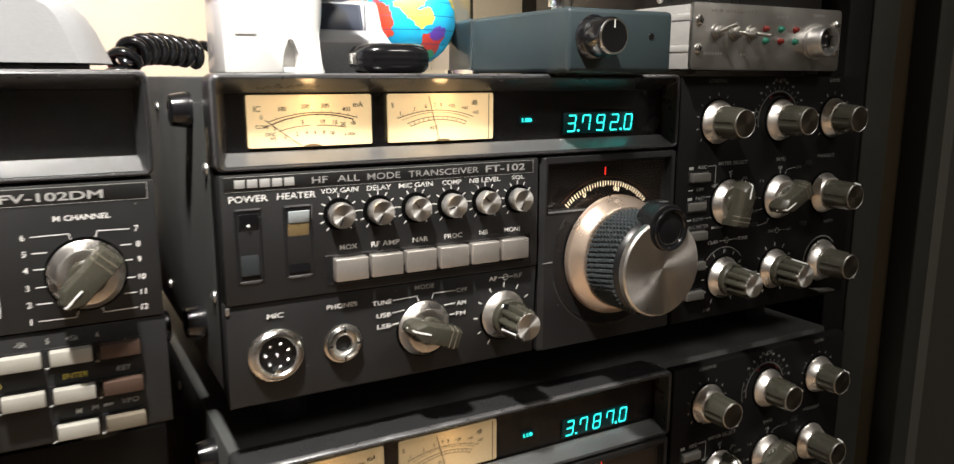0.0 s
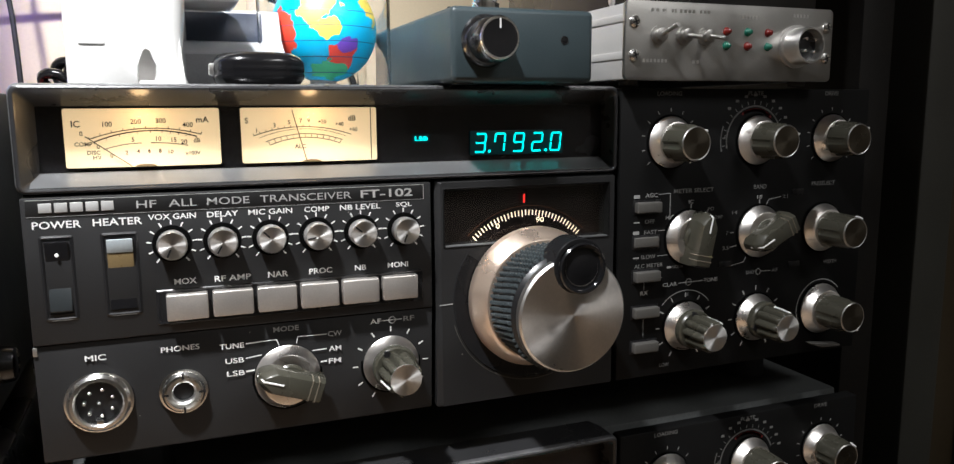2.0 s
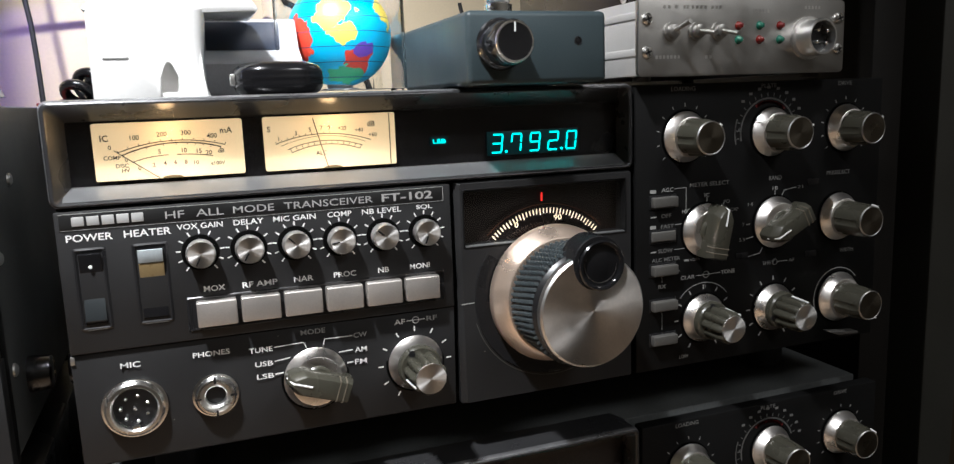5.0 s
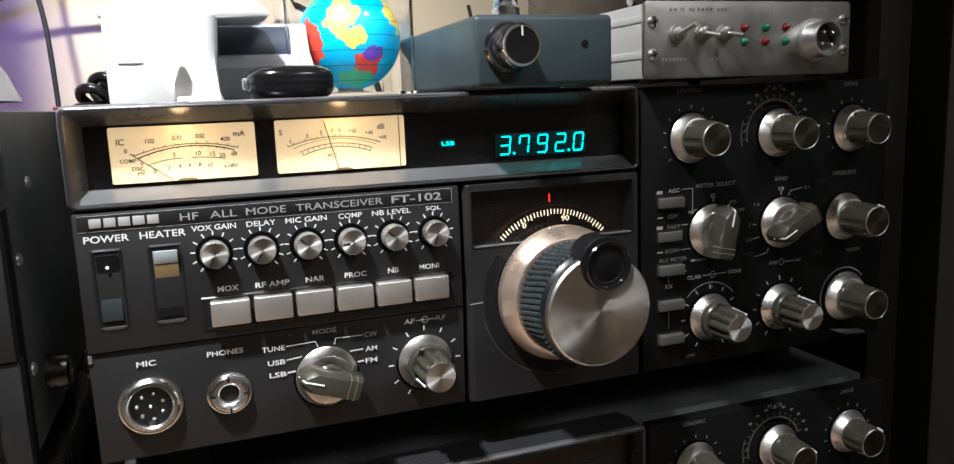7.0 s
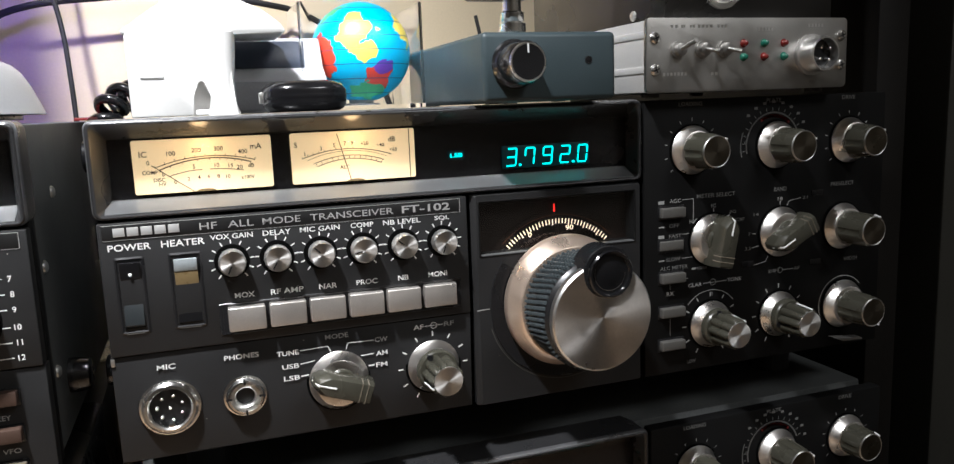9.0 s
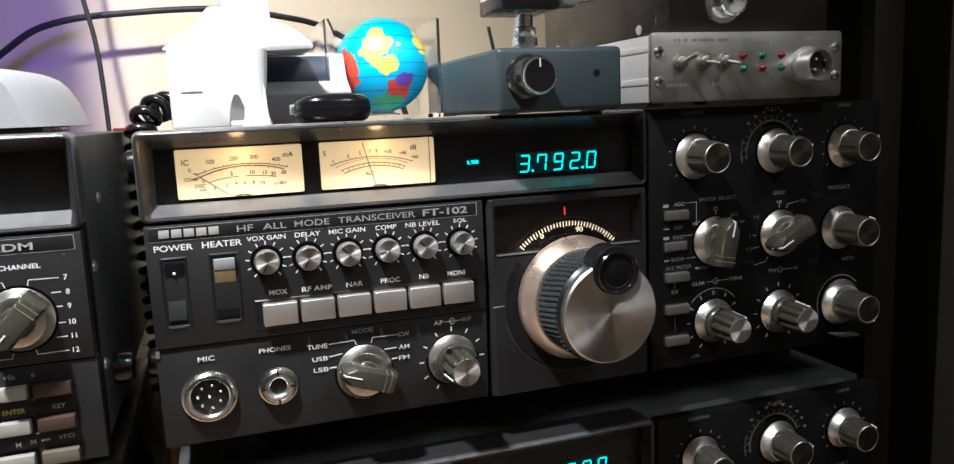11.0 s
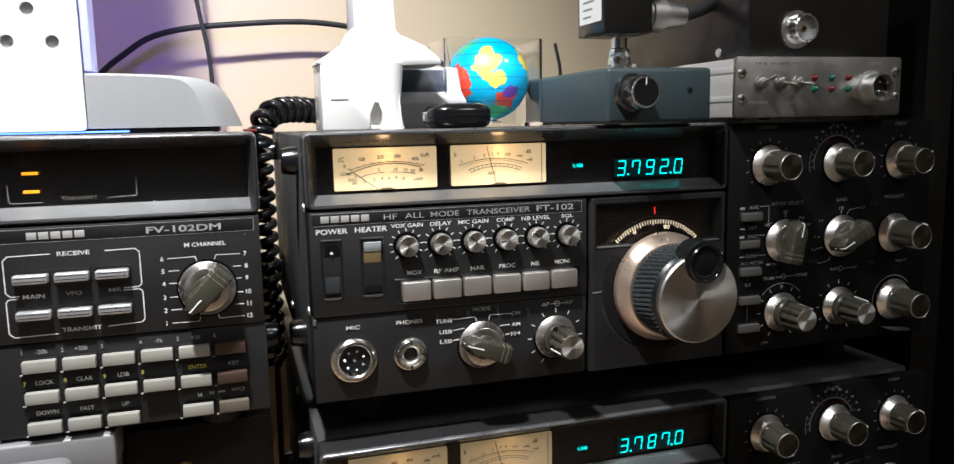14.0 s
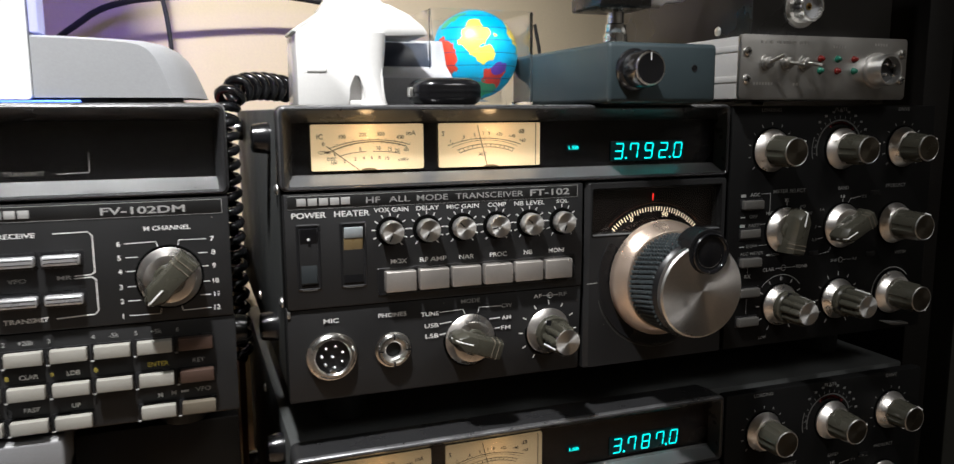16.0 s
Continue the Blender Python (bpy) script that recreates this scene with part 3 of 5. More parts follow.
def rocker(parent, x0, x1, z0, z1, lit):
    """A recessed rocker switch; the lit one shows a pale top and an amber lens."""
    bm = loft(bmesh.new(), [(x0 - 1.2, x1 + 1.2, z0 - 1.2, z1 + 1.2, -0.1, 0.8), (x0 - 0.5, x1 + 0.5, z0 - 0.5, z1 + 0.5, -0.5, 0.6), (x0, x1, z0, z1, -0.2, 0.4), (x0, x1, z0, z1, 3.8, 0.4)])
    r = part("switch_frame", bm, BLACK, parent, "black rocker switch")
    zm = (z0 + z1) / 2
    xa, xb = x0 + 0.5, x1 - 0.5
    part("rocker", prism(bmesh.new(), [(0.6, z0 + 0.6), (-0.6, z0 + 1.2), (1.6, zm), (-1.8, z1 - 0.8), (3.6, z1 - 0.5), (3.6, z0 + 0.6)], "x", xa, xb, 0.25), GLOSSB, r)
    if lit:
        part("lens_top", prism(bmesh.new(), [(-1.5, z1 - 5.8), (-2.3, z1 - 1.0), (-0.5, z1 - 0.8), (0.5, z1 - 5.8)], "x", xa + 0.1, xb - 0.1, 0.3), CLEARTOP, r, "pale grey lens")
        part("lens", prism(bmesh.new(), [(1.2, zm - 2.4), (0.6, zm), (-1.3, z1 - 6.0), (0.6, z1 - 6.0), (2.0, zm - 2.4)], "x", xa + 0.1, xb - 0.1, 0.2), AMBER, r, "amber lens")
    else:
        part("dot", lathe(bmesh.new(), [(0.65, 0.4), (0.5, 0.6)], (x0 + x1) / 2, z1 - 5.4, 12, y=-0.6), INK, r)
        part("lower_cap", prism(bmesh.new(), [(0.0, z0 + 1.5), (-1.2, z0 + 2.2), (0.3, zm - 1.5), (1.5, zm - 1.5), (1.5, z0 + 1.5)], "x", xa + 0.1, xb - 0.1, 0.3), SLATEB, r)
    # thin grey line along the lower edge of the switch frame
    part("edge_chip", ribbon(bmesh.new(), [(x0 + 1, z0 - 0.9), (x1 - 1, z0 - 0.9)], 0.35, -0.55), KEYRT, r, smooth=False)


def push_button(parent, x0, x1, z0, z1, out, material, name="push_button"):
    b = boxed("button_well", BLACK, parent, x0 - 0.8, x1 + 0.8, -0.25, 1.0, z0 - 0.9, z1 + 0.8, 0.2)
    part(name, box(bmesh.new(), x0, x1, -out, 0, z0, z1, 0.5, 3), material, parent)
    return b


def round_socket(parent, cx, cz, r, pins):
    s = part("socket", lathe(bmesh.new(), [(r + 0.9, 0.05), (r + 0.9, 0.4), (r, 0.7), (r * 0.99, 2.2), (r * 0.90, 3.2), (r * 0.80, 3.3), (r * 0.74, 2.6), (r * 0.72, -1.5)], cx, cz, 48, cap=False), CHROME, parent, "nickel-plated round socket")
    part("collar", lathe(bmesh.new(), [(r + 1.3, 0.02), (r + 1.3, 0.3), (r + 0.6, 0.35)], cx, cz, 48, cap=False), BLACK, s)
    if pins:
        part("insert", lathe(bmesh.new(), [(r * 0.73, 0.0), (r * 0.71, 0.4), (0.5, 0.4)], cx, cz, 32, y=0.5), BLACK, s)
        for i in range(8):
            a = radians(22 + i * 360 / 7) if i < 7 else 0
            q = r * 0.46 if i < 7 else 0
            part("pin", lathe(bmesh.new(), [(0.62, 0.0), (0.62, 2.3), (0.35, 2.6)], cx + q * math.cos(a), cz + q * math.sin(a), 10), CHROME, s)
        part("key", box(bmesh.new(), cx - 1.1, cx + 1.1, -2.4, 0.3, cz - r * 0.74, cz - r * 0.60, 0.2), CHROME, s)
    else:
        part("ring_slot", ticks(bmesh.new(), cx, cz, r * 0.72, r * 0.98, (0, 90, 180, 270), 0.8, -3.35), BLACK, s, smooth=False)
        part("washer", lathe(bmesh.new(), [(r * 0.74, 1.2), (r * 0.56, 2.2), (r * 0.50, 1.8), (r * 0.47, -1)], cx, cz, 40, cap=False), ALU, s)
        part("bore", lathe(bmesh.new(), [(r * 0.50, -0.8), (0.4, -0.9)], cx, cz, 24), BLACK, s)
    return s


def side_foot(parent, x, y, z, way):
    """A rubber carrying foot on the side of a cabinet."""
    bm = bmesh.new()
    rings = []
    for r, d in ((7.5, 0), (7.5, 3), (6.6, 8), (5.6, 8.6), (0.5, 8.7)):
        rings.append([bm.verts.new(((x + way * d) * MM, (y + r * math.cos(2 * math.pi * i / 28)) * MM, (z + r * math.sin(2 * math.pi * i / 28)) * MM)) for i in range(28)])
    for p, q in zip(rings, rings[1:]):
        for i in range(28):
            bm.faces.new((p[i], p[(i + 1) % 28], q[(i + 1) % 28], q[i]))
    bm.faces.new(rings[-1])
    part("side_foot", bm, GLOSSB, parent, "gloss black side foot")


def side_screw(parent, x, y, z, way):
    bm = bmesh.new()
    rings = []
    for r, d in ((2.6, 0), (2.5, 0.8), (1.6, 1.5), (0.2, 1.7)):
        rings.append([bm.verts.new(((x + way * d) * MM, (y + r * math.cos(2 * math.pi * i / 14)) * MM, (z + r * math.sin(2 * math.pi * i / 14)) * MM)) for i in range(14)])
    for p, q in zip(rings, rings[1:]):
        for i in range(14):
            bm.faces.new((p[i], p[(i + 1) % 14], q[(i + 1) % 14], q[i]))
    bm.faces.new(rings[-1])
    part("screw", bm, ALU, parent)


def uv_arc(box4, a, b, c, n=20):
    """An arc through three (u, v) places of a card; v runs down."""
    x0, x1, z0, z1 = box4
    P = [Vector((x0 + u * (x1 - x0), z1 - v * (z1 - z0))) for u, v in (a, b, c)]
    (ax, ay), (bx, by), (cx, cy) = P
    d = 2 * (ax * (by - cy) + bx * (cy - ay) + cx * (ay - by))
    ux = ((ax * ax + ay * ay) * (by - cy) + (bx * bx + by * by) * (cy - ay) + (cx * cx + cy * cy) * (ay - by)) / d
    uy = ((ax * ax + ay * ay) * (cx - bx) + (bx * bx + by * by) * (ax - cx) + (cx * cx + cy * cy) * (bx - ax)) / d
    r = math.hypot(ax - ux, ay - uy)
    t0, t1 = math.degrees(math.atan2(ay - uy, ax - ux)), math.degrees(math.atan2(cy - uy, cx - ux))
    return arc(ux, uy, r, t0, t1, n), (ux, uy, r, t0, t1)


def meter(parent, x0, x1, z0, z1, y, kind, card):
    m = part("meter", prism(bmesh.new(), rounded(x0, x1, z0, z1, 0.8), "y", y, y + 1.0), card, parent, "back-lit cream panel meter")
    b4 = (x0, x1, z0, z1)
    W, H = x1 - x0, z1 - z0
    yp = y - 0.12

    shrink = 1.0 if kind == "current" else 0.957

    def t(s, u, v, h=1.55):
        u *= shrink
        part("lettering", word(bmesh.new(), s, x0 + u * W, z1 - v * H, h * 1.08, None, yp, bold=0.014), METERINK, m, smooth=False)
    bm = bmesh.new()
    if kind == "current":
        for s, u, v, h in (("IC", .075, .26, 2.1), ("0", .105, .42, 1.5), ("100", .27, .265, 1.6), ("200", .45, .225, 1.6), ("300", .61, .215, 1.6), ("400", .785, .29, 1.6), ("mA", .885, .20, 2.0),
                           ("COMP", .115, .60, 1.35), ("0", .205, .645, 1.4), ("5", .425, .53, 1.5), ("10", .59, .525, 1.5), ("15", .69, .55, 1.5), ("20", .755, .585, 1.5), ("dB", .84, .565, 1.4),
                           ("DISC", .175, .745, 1.35), ("HV", .195, .83, 1.35), ("0", .285, .80, 1.4), ("2", .38, .755, 1.4), ("4", .455, .735, 1.4), ("6", .525, .73, 1.4), ("8", .595, .735, 1.4), ("10", .665, .755, 1.4), ("x100V", .81, .785, 1.3)):
            t(s, u, v, h)
        p, (ux, uy, r, t0, t1) = uv_arc(b4, (.155, .515), (.5, .345), (.87, .46))
        ribbon(bm, p, 0.32, yp)
        ticks(bm, ux, uy, r, r + 0.75, [t0 + (t1 - t0) * i / 10 for i in range(11)], 0.26, yp)
        p, (ux, uy, r, t0, t1) = uv_arc(b4, (.18, .565), (.5, .385), (.84, .495))
        ribbon(bm, p, 0.43, yp)
        ticks(bm, ux, uy, r - 0.7, r, [t0 + (t1 - t0) * f for f in (.0, .12, .25, .42, .55, .66, .74, .82, .9, 1)], 0.26, yp)
        ribbon(bm, uv_arc(b4, (.24, .695), (.36, .62), (.48, .595))[0], 0.26, yp)
        ribbon(bm, uv_arc(b4, (.54, .595), (.65, .605), (.78, .65))[0], 0.29, yp)
        nee = [(.13, .48), (.41, 1.0)]
    else:
        for s, u, v, h in (("S", 0.042, 0.230, 2.0), ("1", 0.112, 0.410, 1.5), ("3", 0.247, 0.320, 1.5), ("5", 0.357, 0.265, 1.5), ("7", 0.447, 0.240, 1.5), ("9", 0.507, 0.240, 1.5), ("+20", 0.612, 0.260, 1.4), ("+40", 0.747, 0.310, 1.4), ("+60", 0.857, 0.410, 1.4),
                           ("dB", 0.847, 0.200, 1.9), ("ALC", 0.437, 0.710, 1.5)):
            t(s, u, v, h)
        p, (ux, uy, r, t0, t1) = uv_arc(b4, (0.088, 0.505), (0.452, 0.350), (0.800, 0.505))
        ribbon(bm, p, 0.29, yp)
        ticks(bm, ux, uy, r, r + 0.7, [t0 + (t1 - t0) * i / 16 for i in range(10)], 0.26, yp)
        ribbon(bm, uv_arc(b4, (0.126, 0.545), (0.452, 0.390), (0.760, 0.535))[0], 0.17, yp)
        for q in (((0.170, 0.620), (0.445, 0.480), (0.735, 0.605)), ((0.200, 0.680), (0.445, 0.550), (0.715, 0.665))):
            p, (ux, uy, r, t0, t1) = uv_arc(b4, *q)
            ribbon(bm, p, 0.26, yp)
        ticks(bm, ux, uy, r, r + 1.35, [t0 + (t1 - t0) * i / 12 for i in range(13)], 0.22, yp)
        ribbon(bm, [(x0 + .955 * W, z0 + .3), (x0 + .955 * W, z1 - .3)], 0.36, yp)
        nee = [(.365, .06), (.462, 1.0)]
    part("scale", bm, METERINK, m, smooth=False)
    part("needle", tube(bmesh.new(), [(x0 + u * W, y - 0.7, z1 - v * H + 0.2) for u, v in nee], 0.17, 5), METERINK, m, "thin dark needle")
    cx = x0 + .5 * W
    part("pivot_cover", prism(bmesh.new(), [(cx + 3.6 * math.cos(radians(a)), z0 + 0.9 * math.sin(radians(a))) for a in range(0, 181, 15)], "y", y - 0.8, y - 0.05), AMBER, m)
    return m


def front_bezel(e, x0, x1, z0, z1, wx0, wx1, wz0, wz1, yw=10.0):
    """Moulded frame round a sunk window: outer lip, sloping reveals, pale sill."""
    part("bezel", loft(bmesh.new(), [(x0 + 1, x1 - 1, z0 + 0.5, z1 - 0.8, 22, 3.0), (x0, x1, z0, z1, 14, 3.2), (x0, x1, z0, z1, 2.6, 3.2), (x0 + 0.1, x1 - 0.1, z0 + 0.1, z1 - 0.14, 1.5, 3.1), (x0 + 0.4, x1 - 0.4, z0 + 0.3, z1 - 0.5, 0.7, 2.9), (x0 + 0.9, x1 - 0.8, z0 + 0.6, z1 - 1.0, 0.2, 2.6), (x0 + 1.4, x1 - 1.2, z0 + 0.9, z1 - 1.5, 0.0, 2.3),
                                     (x0 + 1.9, x1 - 1.6, z0 + 1.2, z1 - 1.9, 0.1, 2.0), (x0 + 2.4, x1 - 2.2, z0 + 1.6, z1 - 2.4, 0.7, 1.6), (wx0, wx1, wz0, wz1, yw, 0.6)]), FRAMEG, e, "charcoal moulded bezel")
    part("edge_trim", loft(bmesh.new(), [(x0 - 0.06, x1 + 0.06, z0 - 0.06, z1 + 0.06, 2.4, 3.2), (x0 + 0.04, x1 - 0.04, z0 + 0.04, z1 - 0.08, 1.45, 3.1), (x0 + 0.34, x1 - 0.34, z0 + 0.24, z1 - 0.44, 0.64, 2.9), (x0 + 0.6, x1 - 0.6, z0 + 0.4, z1 - 0.7, 0.36, 2.8)]), EDGE, e, "bright worn edge")
    part("sill", prism(bmesh.new(), [(0.8, z0 + 1.75), (yw - 0.2, wz0 + 0.15), (yw - 0.2, wz0 + 0.45), (0.8, z0 + 2.05)], "x", x0 + 4.2, x1 - 4.0), SILL, e, "satin grey sloping sill")
    part("window_backing", prism(bmesh.new(), rounded(wx0 - 1, wx1 + 1, wz0 - 1, wz1 + 1, 0.6), "y", yw + 1.2, yw + 3), GLOSSB, e)


def dial_window(e, x0, x1, z0, z1, kx, kz, mask):
    """Panel with a sunk dial window and the glowing dial scale behind the tuning knob."""
    fx0, fx1 = x0 + 3.5, x1 - 3.5
    fz0, fz1 = z1 - 26.5, z1 - 3.5
    bm = loft(bmesh.new(), [(x0, x1, z0, z1, 6, 0.7), (x0, x1, z0, z1, 2.2, 0.7), (x0 + 2.0, x1 - 0.7, z0 + 0.7, z1 - 0.7, 0.0, 0.7),
                            (fx0, fx1, fz0, fz1, 0.0, 0.5), (fx0, fx1, fz0, fz1, 6, 0.5)])
    part("tuning_panel", bm, PANEL, e, "charcoal tuning panel")
    part("window_frame", loft(bmesh.new(), [(fx0 - 0.7, fx1 + 0.7, fz0 - 0.7, fz1 + 0.7, -0.05, 0.8), (fx0 - 0.3, fx1 + 0.3, fz0 - 0.3, fz1 + 0.3, -0.35, 0.6), (fx0, fx1, fz0, fz1, -0.1, 0.5), (fx0 + 1.2, fx1 - 1.2, fz0 + 0.8, fz1 - 1.2, 6.0, 0.4)]), SHADEP, e)
    part("window_ledge", box(bmesh.new(), fx0 + 0.4, fx1 - 0.4, -0.2, 4.5, fz0 - 0.25, fz0 + 0.35, 0.15), SILL, e, "bright window ledge")
    boxed("dial_backing", DIALBR, e, fx0 - 1, fx1 + 1, 7.2, 8.5, fz0 - 2, fz1 + 1, 0)
    dial = part("dial_disc", lathe(bmesh.new(), [(39.0, 0), (39.0, 0.4), (20, 0.45)], kx, kz, 72, y=6.9), DIALBR, e, "smoked brown dial disc")
    bm = bmesh.new()
    for i, a in enumerate(range(0, 34)):
        ticks(bm, kx, kz, 33.3 if (i % 5) else 32.7, 35.2, [134 - a * 2.68], 0.5, 6.3)
    part("scale", bm, DIALGLOW if mask else INKDIM, dial, "glowing dial graduations", smooth=False)
    if mask:
        bm = bmesh.new()
        word(bm, "0", kx - 13.4, kz + 29.2, 2.3, 1.7, 6.25)
        word(bm, "90", kx + 6.0, kz + 30.9, 2.3, 3.8, 6.25)
        part("figures", bm, DIALGLOW, dial, smooth=False)
        part("index_mark", ribbon(bmesh.new(), [(kx - 1.7, kz + 38.8), (kx - 1.7, kz + 42.0)], 0.7, 5.6), REDGLOW, e, "red glowing index line", smooth=False)
    part("dial_edge", ribbon(bmesh.new(), arc(kx, kz, 37.2, 136, 44, 40), 0.25, 6.3), ORANGE if mask else INKDIM, dial, smooth=False)
    pane = boxed("pane", PANE, e, fx0 + 0.3, fx1 - 0.3, 2.0, 2.6, fz0 + 0.3, fz1 - 0.3, 0)
    pane.visible_shadow = False
    bm = bmesh.new()
    rings = [[bm.verts.new(((kx + r * math.cos(radians(a))) * MM, -d * MM, (kz + r * math.sin(radians(a))) * MM)) for a in range(146, 395, 4)] for r, d in ((35.5, 0.0), (35.2, 0.45), (34.2, 0.25), (30.5, 0.12), (20, 0.1))]
    for p, q in zip(rings, rings[1:]):
        for i in range(len(p) - 1):
            bm.faces.new((p[i], p[i + 1], q[i + 1], q[i]))
    part("knob_well", bm, BLACK, e, "black ring round the tuning knob")
    part("well_edge", ribbon(bmesh.new(), arc(kx, kz, 36.4, 195, 285, 30), 0.3, -0.2), KEYRT, e, smooth=False)
    part("panel_joint", ribbon(bmesh.new(), [(x0 + 1.0, kz - 0.6), (x0 + 6.4, kz - 0.4)], 0.45, -0.2), INKDIM, e, smooth=False)


# ---- the transceivers ----
def display(e, figures, xs, z, h, w, y, mode_x, mode_z):
    # halo of the figures, put in as a faint teal glow of the filters
    boxed("display_filter", VFDOFF, e, mode_x - 3.6, mode_x + 3.8, y + 0.5, y + 1.3, mode_z - 1.8, mode_z + 1.8, 0.2, "display filter with the figures' haze added as faint glow")
    boxed("display_filter", VFDOFF, e, xs[0] - 1.6, xs[-1] + w + 2, y + 0.5, y + 1.3, z - 1.2, z + h + 1.2, 0.2, "display filter with the figures' haze added as faint glow")
    for ch, x in zip(figures, xs):
        bm = bmesh.new()
        digit(bm, ch, x, z, w, h, y)
        part("display_digit", bm, VFD, e, "glowing teal figure", smooth=False)
    part("lettering", word(bmesh.new(), "LSB", mode_x, mode_z, 1.7, 5.4, y), VFD, e, smooth=False)


def transceiver(x, y, z, figures, label, kind=0):
    e = thing("radio_transceiver", x, y, z, label, "radio", "stacked transceivers")
    boxed("cabinet", CABINET, e, 1.2, 366.8, 14, 300, 0.8, 127.6, 1.2, "dark wrinkle-enamelled cabinet")
    boxed("chassis_front", SHADEP, e, 0.8, 367.2, 8.8, 16, 0.6, 94, 0.8)
    # meter window
    front_bezel(e, 0, 226.5, 92.8, 129, 6.5, 223.5, 98.6, 121.6)
    meter(e, 14.6, 65.2, 100.6, 120.8, 9.3, "current", METERLOW if kind else METER)
    meter(e, 72.6, 123.2, 100.6, 120.8, 9.3, "signal", METERLOW if kind else METER)
    for cx in (40, 98):
        lm = lamp("meter_bulb", "POINT", pose(0, 0, 0), 0.0016 if kind else 0.006, (1.0, 0.62, 0.28), 0.003)
        lm.parent = e
        lm.location = (cx * MM, 0.0036, 0.1172)
    display(e, figures, [164.2, 172.8, 181.4, 190.0, 198.6], 102.4, 7.4, 4.3, 9.6, 141.5, 108.4)
    bm = bmesh.new()
    for px in (170.2, 196.0):
        box(bm, px, px + 0.9, 9.2, 9.6, 102.2, 103.1)
    part("display_point", bm, VFD, e, smooth=False)
    pane = boxed("window_pane", COATED, e, 7.0, 223.0, 7.2, 7.8, 99.0, 121.2, 0)
    pane.visible_shadow = False
    # upper left control panel
    boxed("control_panel", PANEL, e, 0.9, 142, 0, 7, 41.6, 91.8, 0.7, "charcoal control panel")
    boxed("name_strip", STRIPB, e, 2.4, 139, -0.25, 1, 85.3, 91.0, 0.2)
    bm = ribbon(bmesh.new(), [(2.6, 91), (138.8, 91), (138.8, 85.4)], 0.22, -0.3)
    ribbon(bm, [(2.6, 85.4), (138.8, 85.4)], 0.14, -0.3)
    part("strip_edging", bm, INKDIM, e, smooth=False)
    # maker's mark as plain silver bars
    for i in range(5):
        boxed("maker_bar", SILVERINK, e, 6.3 + i * 4.7, 6.3 + i * 4.7 + 3.9, -0.6, -0.2, 86.7, 89.9, 0.15)
    for text, wx, ww in (("HF", 39.2, 6.3), ("ALL", 51.0, 9.4), ("MODE", 66.2, 14.4), ("TRANSCEIVER", 93.8, 33.4)):
        part("lettering", word(bmesh.new(), text, wx, 88.2, 2.6, ww, -0.4, bold=0.002), SILVERINK, e, smooth=False)
    part("lettering", word(bmesh.new(), "FT-102", 124.2, 88.3, 3.1, 20.4, -0.4, bold=0.02), SILVERINK, e, smooth=False)
    lettering(e, INK, ("POWER", 11.3, 82.6, 2.5, 14.6), ("HEATER", 29.8, 82.7, 2.5, 15.4), ("VOX GAIN", 47.2, 83.5, 2.0, 15.6), ("DELAY", 64.0, 83.5, 2.0, 10.6), ("MIC GAIN", 80.6, 83.5, 2.0, 15.6),
              ("COMP", 97.4, 83.5, 2.0, 9.2), ("NB LEVEL", 113.8, 83.5, 2.0, 15.6), ("SQL", 130.9, 83.5, 2.0, 6.4),
              ("MOX", 50.2, 60.2, 2.1, 7.4), ("RF AMP", 66.3, 60.1, 2.1, 12.6), ("NAR", 82.3, 60.1, 2.1, 7.2), ("PROC", 98.0, 60.1, 2.1, 8.6), ("NB", 113.2, 60.1, 2.1, 4.4), ("MONI", 128.0, 60.1, 2.1, 8.2))
    for cx, a in ((46.6, 245), (63.4, 240), (80.2, 135), (97.0, 190), (113.8, 140), (130.6, 250)):
        small_knob(e, cx, 73.9, a)
    rocker(e, 6.6, 14.6, 51.0, 77.8, False)
    rocker(e, 25.2, 34.6, 51.0, 77.8, True)
    part("key_surround", loft(bmesh.new(), [(40.2, 138.0, 45.0, 57.6, -0.05, 0.5), (40.6, 137.6, 45.4, 57.2, -0.45, 0.5), (41.6, 136.8, 46.0, 56.6, -0.3, 0.4), (41.8, 136.6, 46.2, 56.4, 1.0, 0.4)]), BLACK, e)
    boxed("key_bed", BLACK, e, 40.5, 137.5, -0.12, 2, 45.4, 57.2, 0)
    for i in range(6):
        x0 = 43.4 + i * 15.55
        boxed("push_key", KEYW, e, x0, x0 + 13.9, -4.2 + 0.25 * (i % 3), 1, 46.9, 56.2, 0.55, "pale metal push key", 3)
    # lower left panel, leaning back
    part("lower_panel", prism(bmesh.new(), [(1.0, 41.2), (3.2, -0.8), (4.2, -1.6), (9, -1.6), (9, 41.2)], "x", 0.6, 142, 0.25), PANEL, e, "charcoal lower control panel")
    part("corner_chip", box(bmesh.new(), 0.6, 2.0, 0.6, 1.4, 38.0, 41.0, 0.2), ALU, e, "worn bare metal corner")
    yl = 0.85
    lettering(e, INK, ("MIC", 19.4, 35.4, 2.1, 6.6), ("PHONES", 47.0, 35.6, 2.0, 13.0), y=yl)
    lettering(e, INKDIM, ("MODE", 84.4, 38.8, 2.0, 9.4), ("CW", 102.6, 35.0, 2.0, 5.4), y=yl - 0.1)
